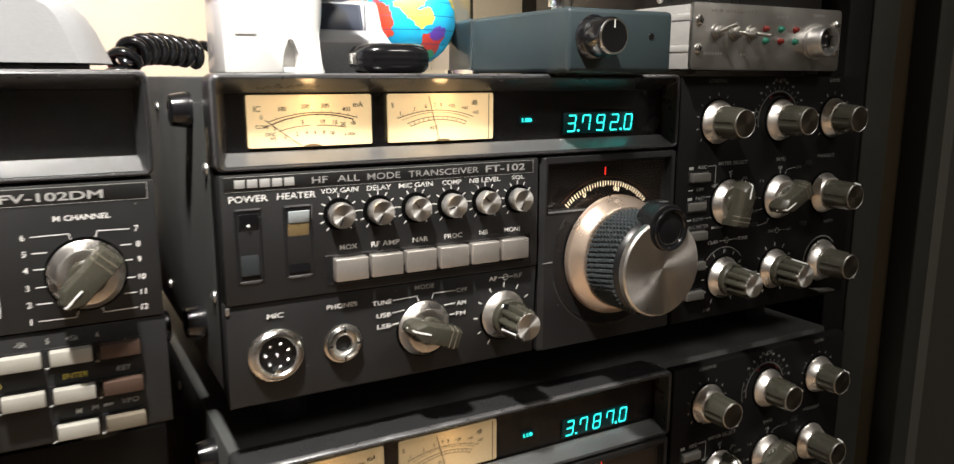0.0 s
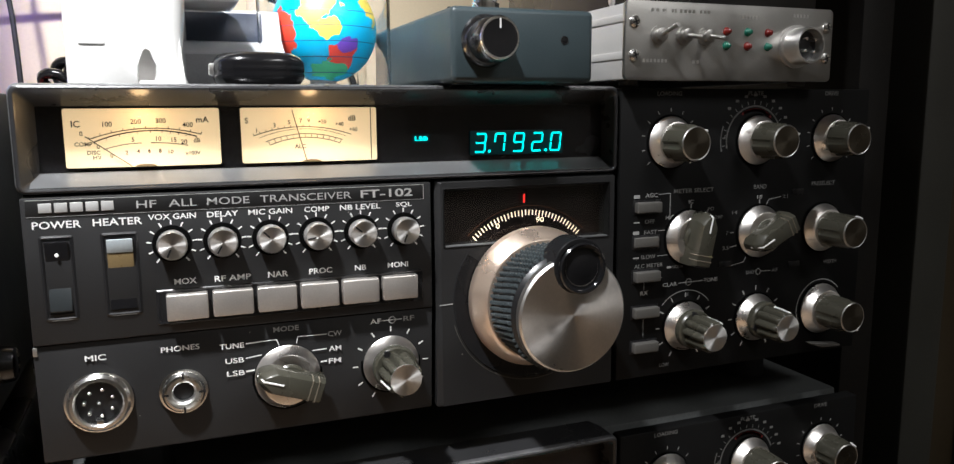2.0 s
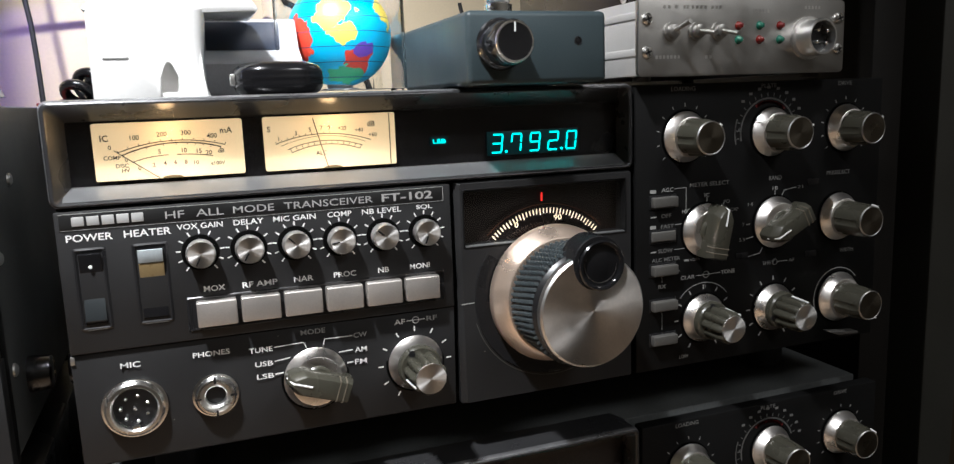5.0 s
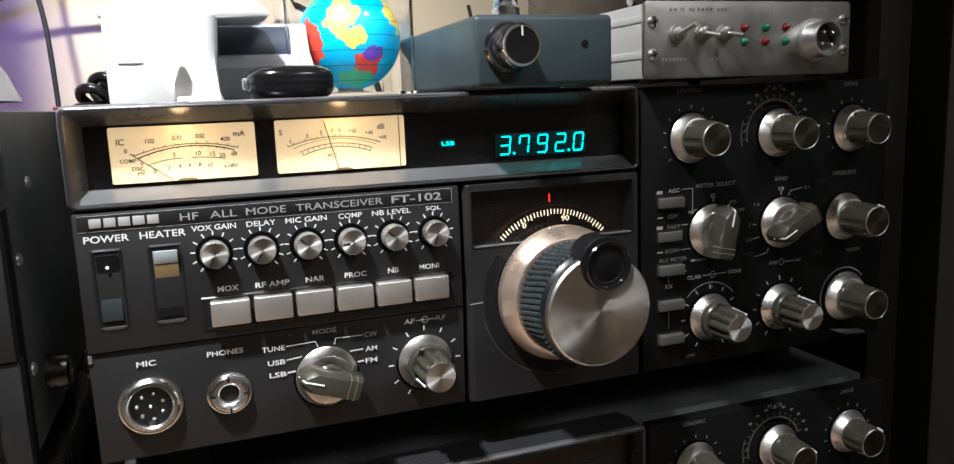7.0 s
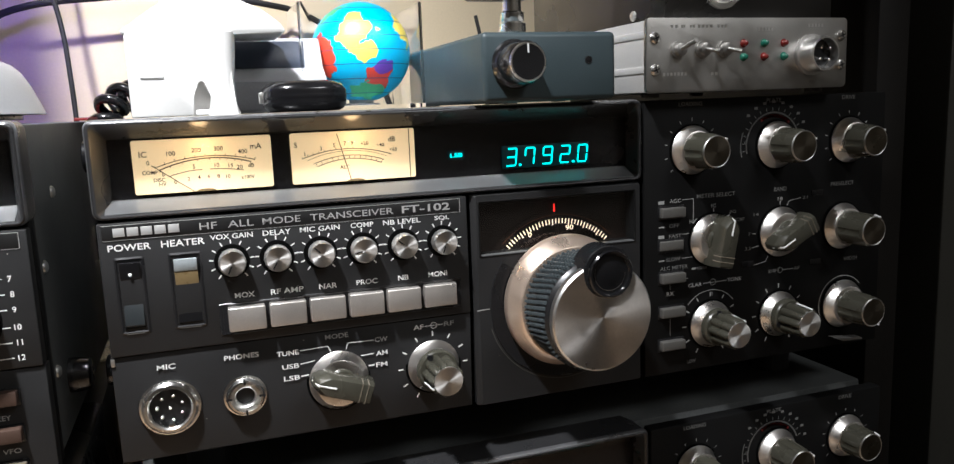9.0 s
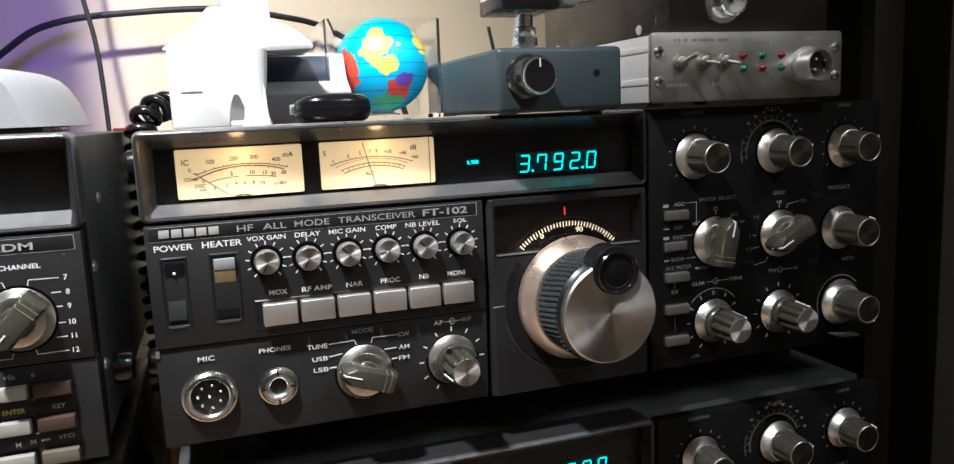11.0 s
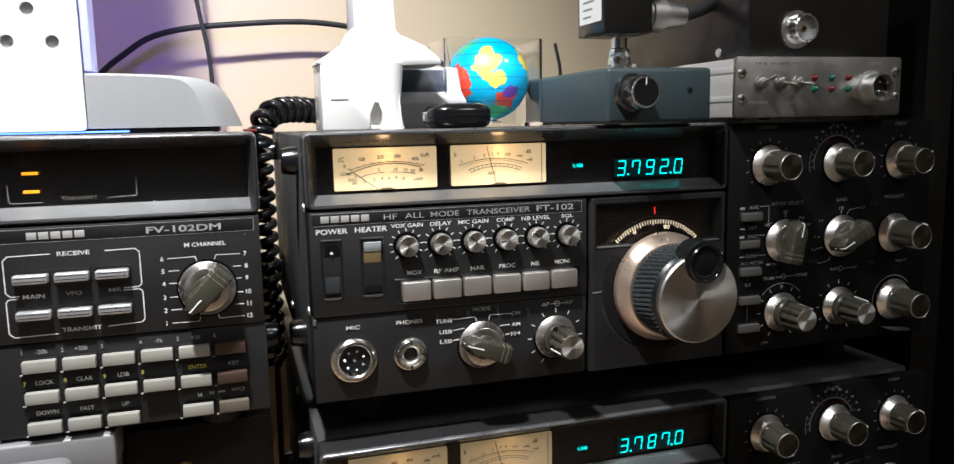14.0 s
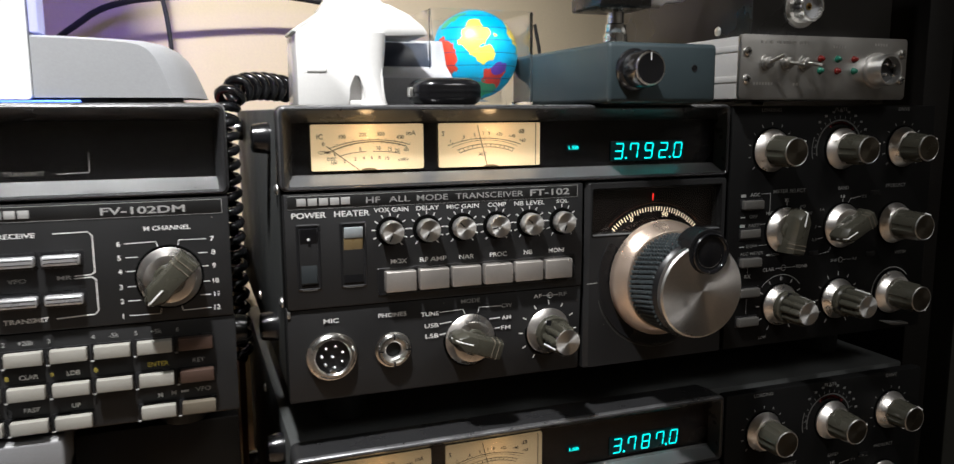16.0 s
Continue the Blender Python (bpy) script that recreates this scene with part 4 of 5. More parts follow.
    lettering(e, INK, ("TUNE", 64.6, 34.3, 2.0, 8.6), ("AF", 118.8, 37.9, 2.0, 4.4), y=yl)
    lettering(e, INKDIM, ("RF", 132.2, 37.9, 2.0, 4.4), y=yl)
    lettering(e, INK, ("USB", 65.4, 28.6, 2.0, 6.6), ("AM", 102.6, 29.0, 2.0, 4.8), y=yl + 0.3)
    lettering(e, INK, ("LSB", 65.6, 23.6, 2.0, 6.4), ("FM", 102.4, 24.0, 2.0, 4.8), y=yl + 0.6)
    bm = ribbon(bmesh.new(), [(69.6, 34.6), (80.6, 35.0), (81.6, 32.6)], 0.3, yl)
    ribbon(bm, [(99.4, 35.0), (88.6, 35.2), (88.0, 32.8)], 0.3, yl)
    ribbon(bm, [(69.4, 29.0), (75.0, 29.6)], 0.4, yl + 0.3)
    ribbon(bm, [(69.4, 23.8), (72.2, 24.0)], 0.6, yl + 0.6)
    ribbon(bm, [(99.2, 29.2), (94.0, 29.0)], 0.45, yl + 0.3)
    ribbon(bm, [(99.2, 24.2), (97.0, 24.1)], 0.6, yl + 0.6)
    ribbon(bm, [(121.6, 37.9), (129.4, 37.9)], 0.3, yl)
    ribbon(bm, arc(125.4, 37.9, 1.3, 0, 360, 16), 0.3, yl - 0.02)
    print_marks(e, bm)
    sub = []
    for fn in (lambda q: round_socket(q, 19.4, 19.2, 10.3, True), lambda q: round_socket(q, 47.2, 19.2, 7.4, False), lambda q: bar_knob(q, 84.4, 20.0, 161), lambda q: dual_knob(q, 124.8, 20.0, 205, 120)):
        before = set(bpy.data.objects)
        fn(e)
        sub += [o for o in bpy.data.objects if o not in before and o.parent == e]
    bm = ticks(bmesh.new(), 124.8, 20.0, 13.4, 15.2, range(-60, 241, 30), 0.6)
    for v in bm.verts:
        v.co.y = (1.0 + (41.2 - v.co.z / MM) / 42 * 2.2 - 0.2) * MM
    print_marks(e, bm)
    for o in sub:
        o.location.y = 0.0022
    # tuning panel
    dial_window(e, 144, 225.5, -1.4, 92, 186.3, 42.5, True)
    tuning_knob(e, 186.3, 42.5)
    # right-hand panel: paint and inks darkened, since light falls off to the right
    boxed("right_panel", SHADEP, e, 227.4, 367.2, 0, 7, -1.0, 128.2, 0.9, "right-hand control panel, painted darker where less light falls")
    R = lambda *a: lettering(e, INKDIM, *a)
    D = lambda *a: lettering(e, INKSHADE, *a)
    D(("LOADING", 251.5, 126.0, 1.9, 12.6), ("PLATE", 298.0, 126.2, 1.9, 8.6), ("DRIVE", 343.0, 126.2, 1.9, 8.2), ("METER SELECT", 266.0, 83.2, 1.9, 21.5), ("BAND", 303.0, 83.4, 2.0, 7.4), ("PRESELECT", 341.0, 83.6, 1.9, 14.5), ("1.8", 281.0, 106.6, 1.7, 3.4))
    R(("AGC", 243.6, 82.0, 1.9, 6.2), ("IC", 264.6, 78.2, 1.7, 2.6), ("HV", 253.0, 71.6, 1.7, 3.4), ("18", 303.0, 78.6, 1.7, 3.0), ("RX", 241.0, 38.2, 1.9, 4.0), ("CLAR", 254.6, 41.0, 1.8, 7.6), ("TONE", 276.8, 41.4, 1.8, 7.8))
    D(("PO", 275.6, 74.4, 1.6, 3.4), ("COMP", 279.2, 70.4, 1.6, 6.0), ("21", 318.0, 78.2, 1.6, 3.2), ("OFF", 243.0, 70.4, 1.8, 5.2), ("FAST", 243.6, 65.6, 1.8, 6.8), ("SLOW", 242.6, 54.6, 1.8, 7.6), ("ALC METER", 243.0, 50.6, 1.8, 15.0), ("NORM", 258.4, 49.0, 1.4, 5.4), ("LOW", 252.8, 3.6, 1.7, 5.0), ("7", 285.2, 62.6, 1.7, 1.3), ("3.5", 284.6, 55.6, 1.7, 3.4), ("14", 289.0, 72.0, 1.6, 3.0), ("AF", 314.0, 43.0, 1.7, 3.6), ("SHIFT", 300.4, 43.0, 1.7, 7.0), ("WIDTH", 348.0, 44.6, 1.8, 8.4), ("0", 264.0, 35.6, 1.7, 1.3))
    bm = ribbon(bmesh.new(), [(247.4, 82.2), (253.4, 82.4), (253.4, 70.6)], 0.3)
    ribbon(bm, [(247.6, 66.0), (253.4, 66.2), (253.4, 54.8), (247.4, 54.6)], 0.25)
    ribbon(bm, [(240.8, 40.0), (240.8, 44.4), (250.4, 44.6)], 0.22)
    ribbon(bm, [(259.2, 41.2), (272.4, 41.4)], 0.3)
    ribbon(bm, arc(264.6, 41.3, 1.5, 0, 360, 18), 0.35)
    ribbon(bm, arc(263.4, 21, 16.6, 40, 140, 24), 0.35)
    ribbon(bm, [(305.6, 43), (311.6, 43)], 0.25)
    ribbon(bm, arc(304.0, 43, 1.4, 0, 360, 16), 0.3)
    ribbon(bm, [(307.0, 74.6), (308.4, 77.2), (315.4, 78.2)], 0.35)
    ribbon(bm, [(254.8, 72.4), (257.6, 72.8), (258.4, 71.2)], 0.35)
    ribbon(bm, [(273.2, 72.0), (274.0, 74.2)], 0.3)
    ribbon(bm, [(287.0, 62.6), (288.8, 62.6)], 0.4)
    ribbon(bm, [(287.0, 55.8), (290.6, 56.4)], 0.4)
    ribbon(bm, [(286.0, 46.8), (295.0, 48.2), (296.4, 50.6)], 0.3)
    ribbon(bm, [(264.6, 77.0), (264.6, 75.2)], 0.5)
    ribbon(bm, [(303.0, 77.4), (303.0, 75.6)], 0.5)
    ribbon(bm, [(240.9, 26.0), (240.9, 18.0)], 0.2)
    ribbon(bm, [(254.8, 49.0), (253.0, 49.0)], 0.9)
    for zz in (82.0, 66.0):
        ribbon(bm, [(235.0, zz - 0.4), (237.2, zz - 0.4)], 1.5)
    for zz in (70.6, 54.8):
        ribbon(bm, [(235.0, zz - 0.4), (237.6, zz - 0.4)], 0.6)
    ticks(bm, 252.4, 105, 13.4, 14.7, range(-40, 221, 26), 0.36)
    ticks(bm, 343.8, 105, 13.4, 14.7, range(-40, 221, 26), 0.4)
    ticks(bm, 263.2, 21, 13.6, 15.4, range(-60, 241, 30), 0.6)
    ticks(bm, 303.2, 21, 13.4, 15.2, range(-60, 241, 30), 0.6)
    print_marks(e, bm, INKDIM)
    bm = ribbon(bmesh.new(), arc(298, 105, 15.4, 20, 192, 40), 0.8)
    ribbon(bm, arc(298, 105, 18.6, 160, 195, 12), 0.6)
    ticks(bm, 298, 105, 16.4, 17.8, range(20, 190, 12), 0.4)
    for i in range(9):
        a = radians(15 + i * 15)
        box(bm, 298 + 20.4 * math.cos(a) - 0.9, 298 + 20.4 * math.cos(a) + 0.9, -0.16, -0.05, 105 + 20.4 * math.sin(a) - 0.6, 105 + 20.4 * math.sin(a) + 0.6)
    print_marks(e, bm, INKSHADE, "scale_ring")
    part("scale_ring", ribbon(bmesh.new(), arc(298, 105, 13.8, 50, 120, 20), 1.3, -0.14), REDPL, e, "dull red part of the scale", smooth=False)
    round_knob(e, 252.4, 105, 45 if not kind else 300, length=18.6, sr=11.2)
    round_knob(e, 299.8, 105, 25, length=18.8, sr=11.2)
    round_knob(e, 343.8, 105, 42, length=17.0, sr=11.2)
    bar_knob(e, 263.6, 62.2, 78)
    bar_knob(e, 303.2, 62.4, 208)
    round_knob(e, 341.4, 62.0, 60)
    dual_knob(e, 263.2, 21, 55, 100)
    dual_knob(e, 303.2, 21, 75, 200)
    round_knob(e, 343.2, 21.4, 300, sr=12.4)
    part("scale_ring", ribbon(bmesh.new(), arc(343.2, 21.4, 14.6, 40, 200, 30), 0.4), INKDIM, e, smooth=False)
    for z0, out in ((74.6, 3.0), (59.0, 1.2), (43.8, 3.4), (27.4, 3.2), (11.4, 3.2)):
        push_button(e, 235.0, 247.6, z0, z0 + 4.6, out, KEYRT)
    for xx, zz in ((281, 48), (322, 80), (322, 45)):
        boxed("indicator", GLOSSB, e, xx, xx + 7, -0.3, 0.5, zz - 1.5, zz + 1.5, 0.15)
    part("headphone_lever", prism(bmesh.new(), [(334, 5.5), (352, 3.6), (352, 2.6), (340, 3.0)], "y", -6, -1, 0.2), KEYRT, e)
    # sides and feet
    for yy in (52, 250):
        for zz in (22, 114):
            side_foot(e, 1.4, yy, zz, -1)
    for yy, zz in ((24, 92), (24, 40), (150, 112), (150, 16)):
        side_screw(e, 1.3, yy, zz, -1)
    for fx in (32, 336):
        for fy in (45, 265):
            part("foot", prism(bmesh.new(), [(fx + 11 * math.cos(radians(a)), fy + 11 * math.sin(radians(a))) for a in range(0, 360, 20)], "z", -24.9, 1.2, 0.6), RUBBER, e, "black rubber foot")
    return e


transceiver(0, 0, 0, "37920", "charcoal radio transceiver with lit meters, stacked on another one")
transceiver(0, -5, -153.5, "37870", "charcoal radio transceiver with lit display, under another one", 1)


# ---- the external tuner unit beside them ----
def tuner_unit():
    e = thing("external_tuner", -222, 0, 0, "charcoal external tuning unit with ivory keypad and bar knob", "radio")
    o = 222
    boxed("cabinet", CABINET, e, 1.2, o - 21.8, 14, 300, 0.8, 128.6, 1.2, "dark wrinkle-enamelled cabinet")
    boxed("chassis_front", SHADEP, e, 0.8, o - 21, 8.8, 16, 0.6, 95, 0.8)
    front_bezel(e, 0, o - 20.4, 93.2, 130, 6.5, o - 25, 99.5, 123.5)
    bm = digit(bmesh.new(), "0", o - 163.0, 104.4, 4.3, 7.4, 9.2)
    part("display_digit", bm, VFD, e, "glowing teal figure", smooth=False)
    bm = digit(bmesh.new(), "2", o - 171.6, 104.4, 4.3, 7.4, 9.2)
    part("display_digit", bm, VFD, e, "glowing teal figure", smooth=False)
    for zz in (114.2, 106.4):
        boxed("indicator_lamp", ORGLOW, e, o - 117.0, o - 110.8, 8.6, 9.4, zz - 0.6, zz + 0.6, 0.15, "glowing orange indicator bar")
    part("lettering", word(bmesh.new(), "TRANSMIT", o - 95.5, 103.0, 1.7, 14.6, 9.2), KEYRT, e, smooth=False)
    bm = ribbon(bmesh.new(), [(o - 110.0, 101.6), (o - 122.0, 101.6), (o - 123.0, 102.6), (o - 123.0, 109.2)], 0.25, 9.2)
    ribbon(bm, [(o - 84.0, 102.6), (o - 73.0, 103.0), (o - 72.4, 103.6), (o - 72.4, 110.6)], 0.25, 9.2)
    print_marks(e, bm, INKDIM)
    pane = boxed("window_pane", PANE, e, 7.0, o - 25.5, 6.8, 7.4, 100.0, 123.0, 0)
    pane.visible_shadow = False
    # upper panel
    boxed("control_panel", PANEL, e, o - 134.6, o - 21.2, 0, 7, 42.4, 92.2, 0.6, "charcoal control panel")
    boxed("name_strip", STRIPB, e, o - 132.6, o - 23.6, -0.25, 1, 85.6, 91.2, 0.2)
    part("strip_edging", ribbon(ribbon(bmesh.new(), [(o - 132.4, 91.3), (o - 23.8, 91.3), (o - 23.8, 85.7)], 0.2, -0.3), [(o - 132.4, 85.6), (o - 24, 85.6)], 0.14, -0.3), INKDIM, e, smooth=False)
    for i in range(5):
        boxed("maker_bar", SILVERINK, e, o - 115.6 + i * 4.6, o - 115.6 + i * 4.6 + 3.8, -0.6, -0.2, 86.8, 89.9, 0.15)
    part("lettering", word(bmesh.new(), "FV-102DM", o - 53.4, 88.2, 3.0, 31.0, -0.4, bold=0.02), SILVERINK, e, smooth=False)
    lettering(e, INK, ("RECEIVE", o - 98.4, 80.2, 1.9, 12.6), ("MAIN", o - 115.0, 62.6, 1.9, 8.4), ("TRANSMIT", o - 97.6, 47.0, 1.9, 15.6), ("M CHANNEL", o - 45.0, 80.6, 1.9, 17.6))
    lettering(e, INKDIM, ("VFO", o - 99.6, 62.8, 1.7, 6.4), ("MR", o - 83.2, 63.0, 1.7, 5.2))
    bm = ribbon(bmesh.new(), [(o - 107.6, 80.4), (o - 123.6, 80.2), (o - 125.4, 78.4), (o - 125.4, 64.8), (o - 123.8, 63.0), (o - 120.4, 63.0)], 0.42)
    ribbon(bm, [(o - 86.0, 80.4), (o - 74.0, 80.6), (o - 72.4, 79.0), (o - 72.4, 64.6), (o - 73.8, 63.6), (o - 79.6, 63.4)], 0.42)
    ribbon(bm, [(o - 121.0, 62.0), (o - 124.6, 61.8), (o - 125.6, 60.6), (o - 125.6, 47.2), (o - 123.6, 45.4), (o - 107.0, 45.6)], 0.42)
    ribbon(bm, [(o - 79.6, 62.4), (o - 73.4, 62.6), (o - 72.2, 61.4), (o - 72.2, 49.0), (o - 73.4, 47.6), (o - 87.0, 47.0)], 0.42)
    kx, kz = o - 45.2, 60.6
    chans = [("6", -63.4, 75.0), ("5", -63.4, 69.4), ("4", -63.4, 63.8), ("3", -63.4, 57.6), ("2", -63.4, 51.8), ("1", -63.4, 45.8), ("7", -28.2, 75.2), ("8", -28.0, 69.6), ("9", -28.0, 64.0), ("10", -27.6, 57.6), ("11", -27.6, 52.0), ("12", -27.6, 46.4)]
    for s, x, z in chans:
        part("lettering", word(bmesh.new(), s, o + x, z, 2.1, None), INK, e, smooth=False)
        way = 1 if x < -46 else -1
        a = (x + o + way * 2.4, z)
        if z > 74:
            ribbon(bm, [a, (kx - way * 4.4, z + 0.2), (kx - way * 3.8, z - 1.8)], 0.3)
        elif z < 47:
            ribbon(bm, [a, (kx - way * 4.4, z - 0.2), (kx - way * 3.8, z + 1.8)], 0.3)
        else:
            ribbon(bm, [a, (kx - way * (12.6 + abs(z - kz) * -0.12), z)], 0.36)
    print_marks(e, bm)
    bar_knob(e, kx, kz, 226)
    for z0 in (68.0, 52.4):
        for x0 in (-121.8, -106.0, -90.2):
            w = boxed("button_well", BLACK, e, o + x0 - 0.7, o + x0 + 14.2, -0.25, 1.0, z0 - 1.0, z0 + 5.6, 0.2)
            b = boxed("push_button", BRIGHT, e, o + x0, o + x0 + 13.4, -4.6, 0, z0 + 0.5, z0 + 4.4, 0.8, "bright metal push button", 3)
            part("groove", ribbon(ribbon(bmesh.new(), [(o + x0 + 0.8, z0 + 1.7), (o + x0 + 12.6, z0 + 1.7)], 0.3, -4.65), [(o + x0 + 0.8, z0 + 3.2), (o + x0 + 12.6, z0 + 3.2)], 0.3, -4.65), BLACK, b, smooth=False)
    # keypad
    part("keypad_panel", prism(bmesh.new(), [(0.9, 41.8), (1.6, 0.8), (2.4, 0), (9, 0), (9, 41.8)], "x", o - 134.6, o - 20.8, 0.4), PANEL, e, "charcoal keypad panel")
    yl = 0.85
    names = {0: ["-20k", "+20k", "", "-5k", "+5k", ""], 1: ["LOCK", "CLAR", "LDB", "", "ENTER", "KEY"], 2: ["DOWN", "FAST", "UP", "", "M", ""]}
    nums = {0: "123456", 1: "7890"}
    for r, z0 in enumerate((29.8, 16.0, 2.4)):
        for c in range(6):
            if r == 2 and c == 3:
                continue
            x0 = o - 121.8 + c * 15.65
            m = KEYFV if c < 5 else (KEYBR if r < 2 else KEYDK)
            boxed("key_well", BLACK, e, x0 - 1.2, x0 + 13.6, 0.2, 2.0, z0 - 1.0, z0 + 5.7, 0.1)
            boxed("keypad_key", m, e, x0, x0 + 13.1, -3.4, 1.2, z0, z0 + 5.1, 0.4, "ivory keypad key" if c < 5 else "brown keypad key")
            # glint at the key's lower corner, painted as a small grey block
            part("key_glint", box(bmesh.new(), x0 - 1.6, x0 - 0.4, -0.2, 0.4, z0 - 1.6, z0 - 1.0, 0.1), INKDIM, e)
            s = names[r][c]
            if s:
                ink = INKYEL if s == "ENTER" else INKDIM if (r == 0 or c == 5) else INK
                part("lettering", word(bmesh.new(), s, x0 + 7.4, z0 + 8.4, 1.9, None, yl + 0.25 * r - 0.3), ink, e, smooth=False)
            if r < 2 and c < len(nums[r]):
                part("lettering", word(bmesh.new(), nums[r][c], x0 - 0.2, z0 + 8.4, 1.9, None, yl + 0.25 * r - 0.3), INKYEL if r else INKDIM, e, smooth=False)
    bm = word(bmesh.new(), "M", o - 46.6, 11.2, 1.9, 2.0, yl + 0.2)
    word(bm, "VFO", o - 35.0, 11.6, 1.9, 6.0, yl + 0.2)
    ribbon(bm, [(o - 43.6, 11.3), (o - 41.0, 11.4)], 0.9, yl + 0.2)
    print_marks(e, bm, INKDIM, "lettering")
    # tuning side
    dial_window(e, o - 217, o - 136.4, 0.4, 92.4, o - 178.6, 42.0, False)
    tuning_knob(e, o - 178.6, 42.0)
    for yy in (52, 250):
        side_foot(e, o - 21.9, yy, 22, 1)
    for yy, zz in ((26, 74), (26, 32), (60, 100), (60, 20)):
        side_screw(e, o - 21.9, yy, zz, 1)
    for fx in (24, o - 44):
        for fy in (40, 265):
            part("foot", prism(bmesh.new(), [(fx + 10 * math.cos(radians(a)), fy + 10 * math.sin(radians(a))) for a in range(0, 360, 20)], "z", -14.4, 1.2, 0.6), RUBBER, e, "black rubber foot")
    return e


tuner_unit()


# ---- things on top of the transceiver ----
def slate_box():
    e = thing("attenuator_box", 146, -15, 129.2, "blue-slate metal box with black knob, standing on the transceiver", "box")
    part("case", box(bmesh.new(), 0, 59, 0, 112, 0.5, 28, 2.2, 3), SLATE, e)
    for fx in (8, 51):
        for fy in (10, 100):
            part("foot", prism(bmesh.new(), [(fx + 4 * math.cos(radians(a)), fy + 4 * math.sin(radians(a))) for a in range(0, 360, 30)], "z", 0, 0.9), RUBBER, e)
    k = part("knob", lathe(bmesh.new(), [(9.6, 0.2), (9.8, 1.0), (9.0, 3.0), (8.4, 4.0), (8.2, 13.0), (7.4, 14.2)], 13.2, 15.4, 48, lambda i, k: 1 - 0.02 * (i % 2) * (k in (3, 4))), GLOSSB, e, "gloss black knob with bright ring")
    part("ring", lathe(bmesh.new(), [(7.6, 14.0), (7.3, 14.6), (6.7, 14.6)], 13.2, 15.4, 48, cap=False), CHROME, k)
    part("cap", lathe(bmesh.new(), [(6.8, 14.4), (0.3, 14.3)], 13.2, 15.4, 32), GLOSSB, k)
    part("pointer", ribbon(bmesh.new(), [(13.2, 19.0), (13.2, 22.0)], 0.7, -14.7), INK, k, smooth=False)
    h = part("led_hole", lathe(bmesh.new(), [(1.7, 0.0), (1.6, 0.2), (1.3, 0.2), (1.2, -1.0)], 46.2, 16.6, 24, cap=False), BLACK, e)
    part("led", lathe(bmesh.new(), [(1.3, 0.02), (0.8, 0.1), (0.2, 0.12)], 46.2, 16.6, 16), GLOSSB, h)
    # coaxial stub on the lid
    prof = [(7.2, 0), (7.2, 1.2), (4.8, 1.4), (4.8, 5.0), (6.4, 5.2), (6.4, 9.0), (5.0, 9.4), (5.6, 10.4), (5.6, 14.0), (4.4, 14.6), (4.4, 20.4)]
    bm = bmesh.new()
    rings = [[bm.verts.new(((36.5 + r * math.cos(2 * math.pi * i / 28)) * MM, (58 + r * math.sin(2 * math.pi * i / 28)) * MM, (28 + d) * MM)) for i in range(28)] for r, d in prof]
    for p, q in zip(rings, rings[1:]):
        for i in range(28):
            bm.faces.new((p[i], p[(i + 1) % 28], q[(i + 1) % 28], q[i]))
    part("coaxial_stub", bm, CHROME, e, "nickel coaxial connector")
    return e


slate_box()


def filter_box():
    e = thing("inline_filter", 165.5, 28, 177.6, "small black filter box with white label on a connector", "box")
    part("case", box(bmesh.new(), 0, 30, 0, 34, 1.0, 66, 1.5, 3), BBOX, e)
    lab = boxed("label_sticker", PAPER, e, -0.14, 0.1, 3.0, 31.0, 8, 62, 0)
    bm = bmesh.new()
    for i in range(12):
        box(bm, -0.22, -0.1, 16.0 - (i * 37 % 7), 26.0, 11 + i * 4.1, 12.1 + i * 4.1)
    part("faint_print", bm, GREYP, lab, smooth=False)["kind"] = "stuff"
    # plug on the side and its cable
    bm = bmesh.new()
    for r0, r1, x0, x1 in ((6.0, 6.0, 30, 33), (8.8, 8.8, 33, 35), (9.8, 9.8, 35, 43), (8.6, 8.6, 43, 45), (7.8, 6.0, 45, 58)):
        rings = [[bm.verts.new((x * MM, (15 + r * math.cos(2 * math.pi * i / 24)) * MM, (13 + r * math.sin(2 * math.pi * i / 24)) * MM)) for i in range(24)] for r, x in ((r0, x0), (r1, x1))]
        for i in range(24):
            bm.faces.new((rings[0][i], rings[0][(i + 1) % 24], rings[1][(i + 1) % 24], rings[1][i]))
        bm.faces.new(rings[0])
        bm.faces.new(rings[1])
    part("plug", bm, PLATE, e, "nickel coaxial plug")
    part("cable", tube(bmesh.new(), smooth_path([(56, 15, 13), (75, 18, 19), (105, 26, 34), (150, 40, 52), (220, 60, 66)]), 4.2, 12), RUBBER, e, "black coaxial cable")
    return e


filter_box()


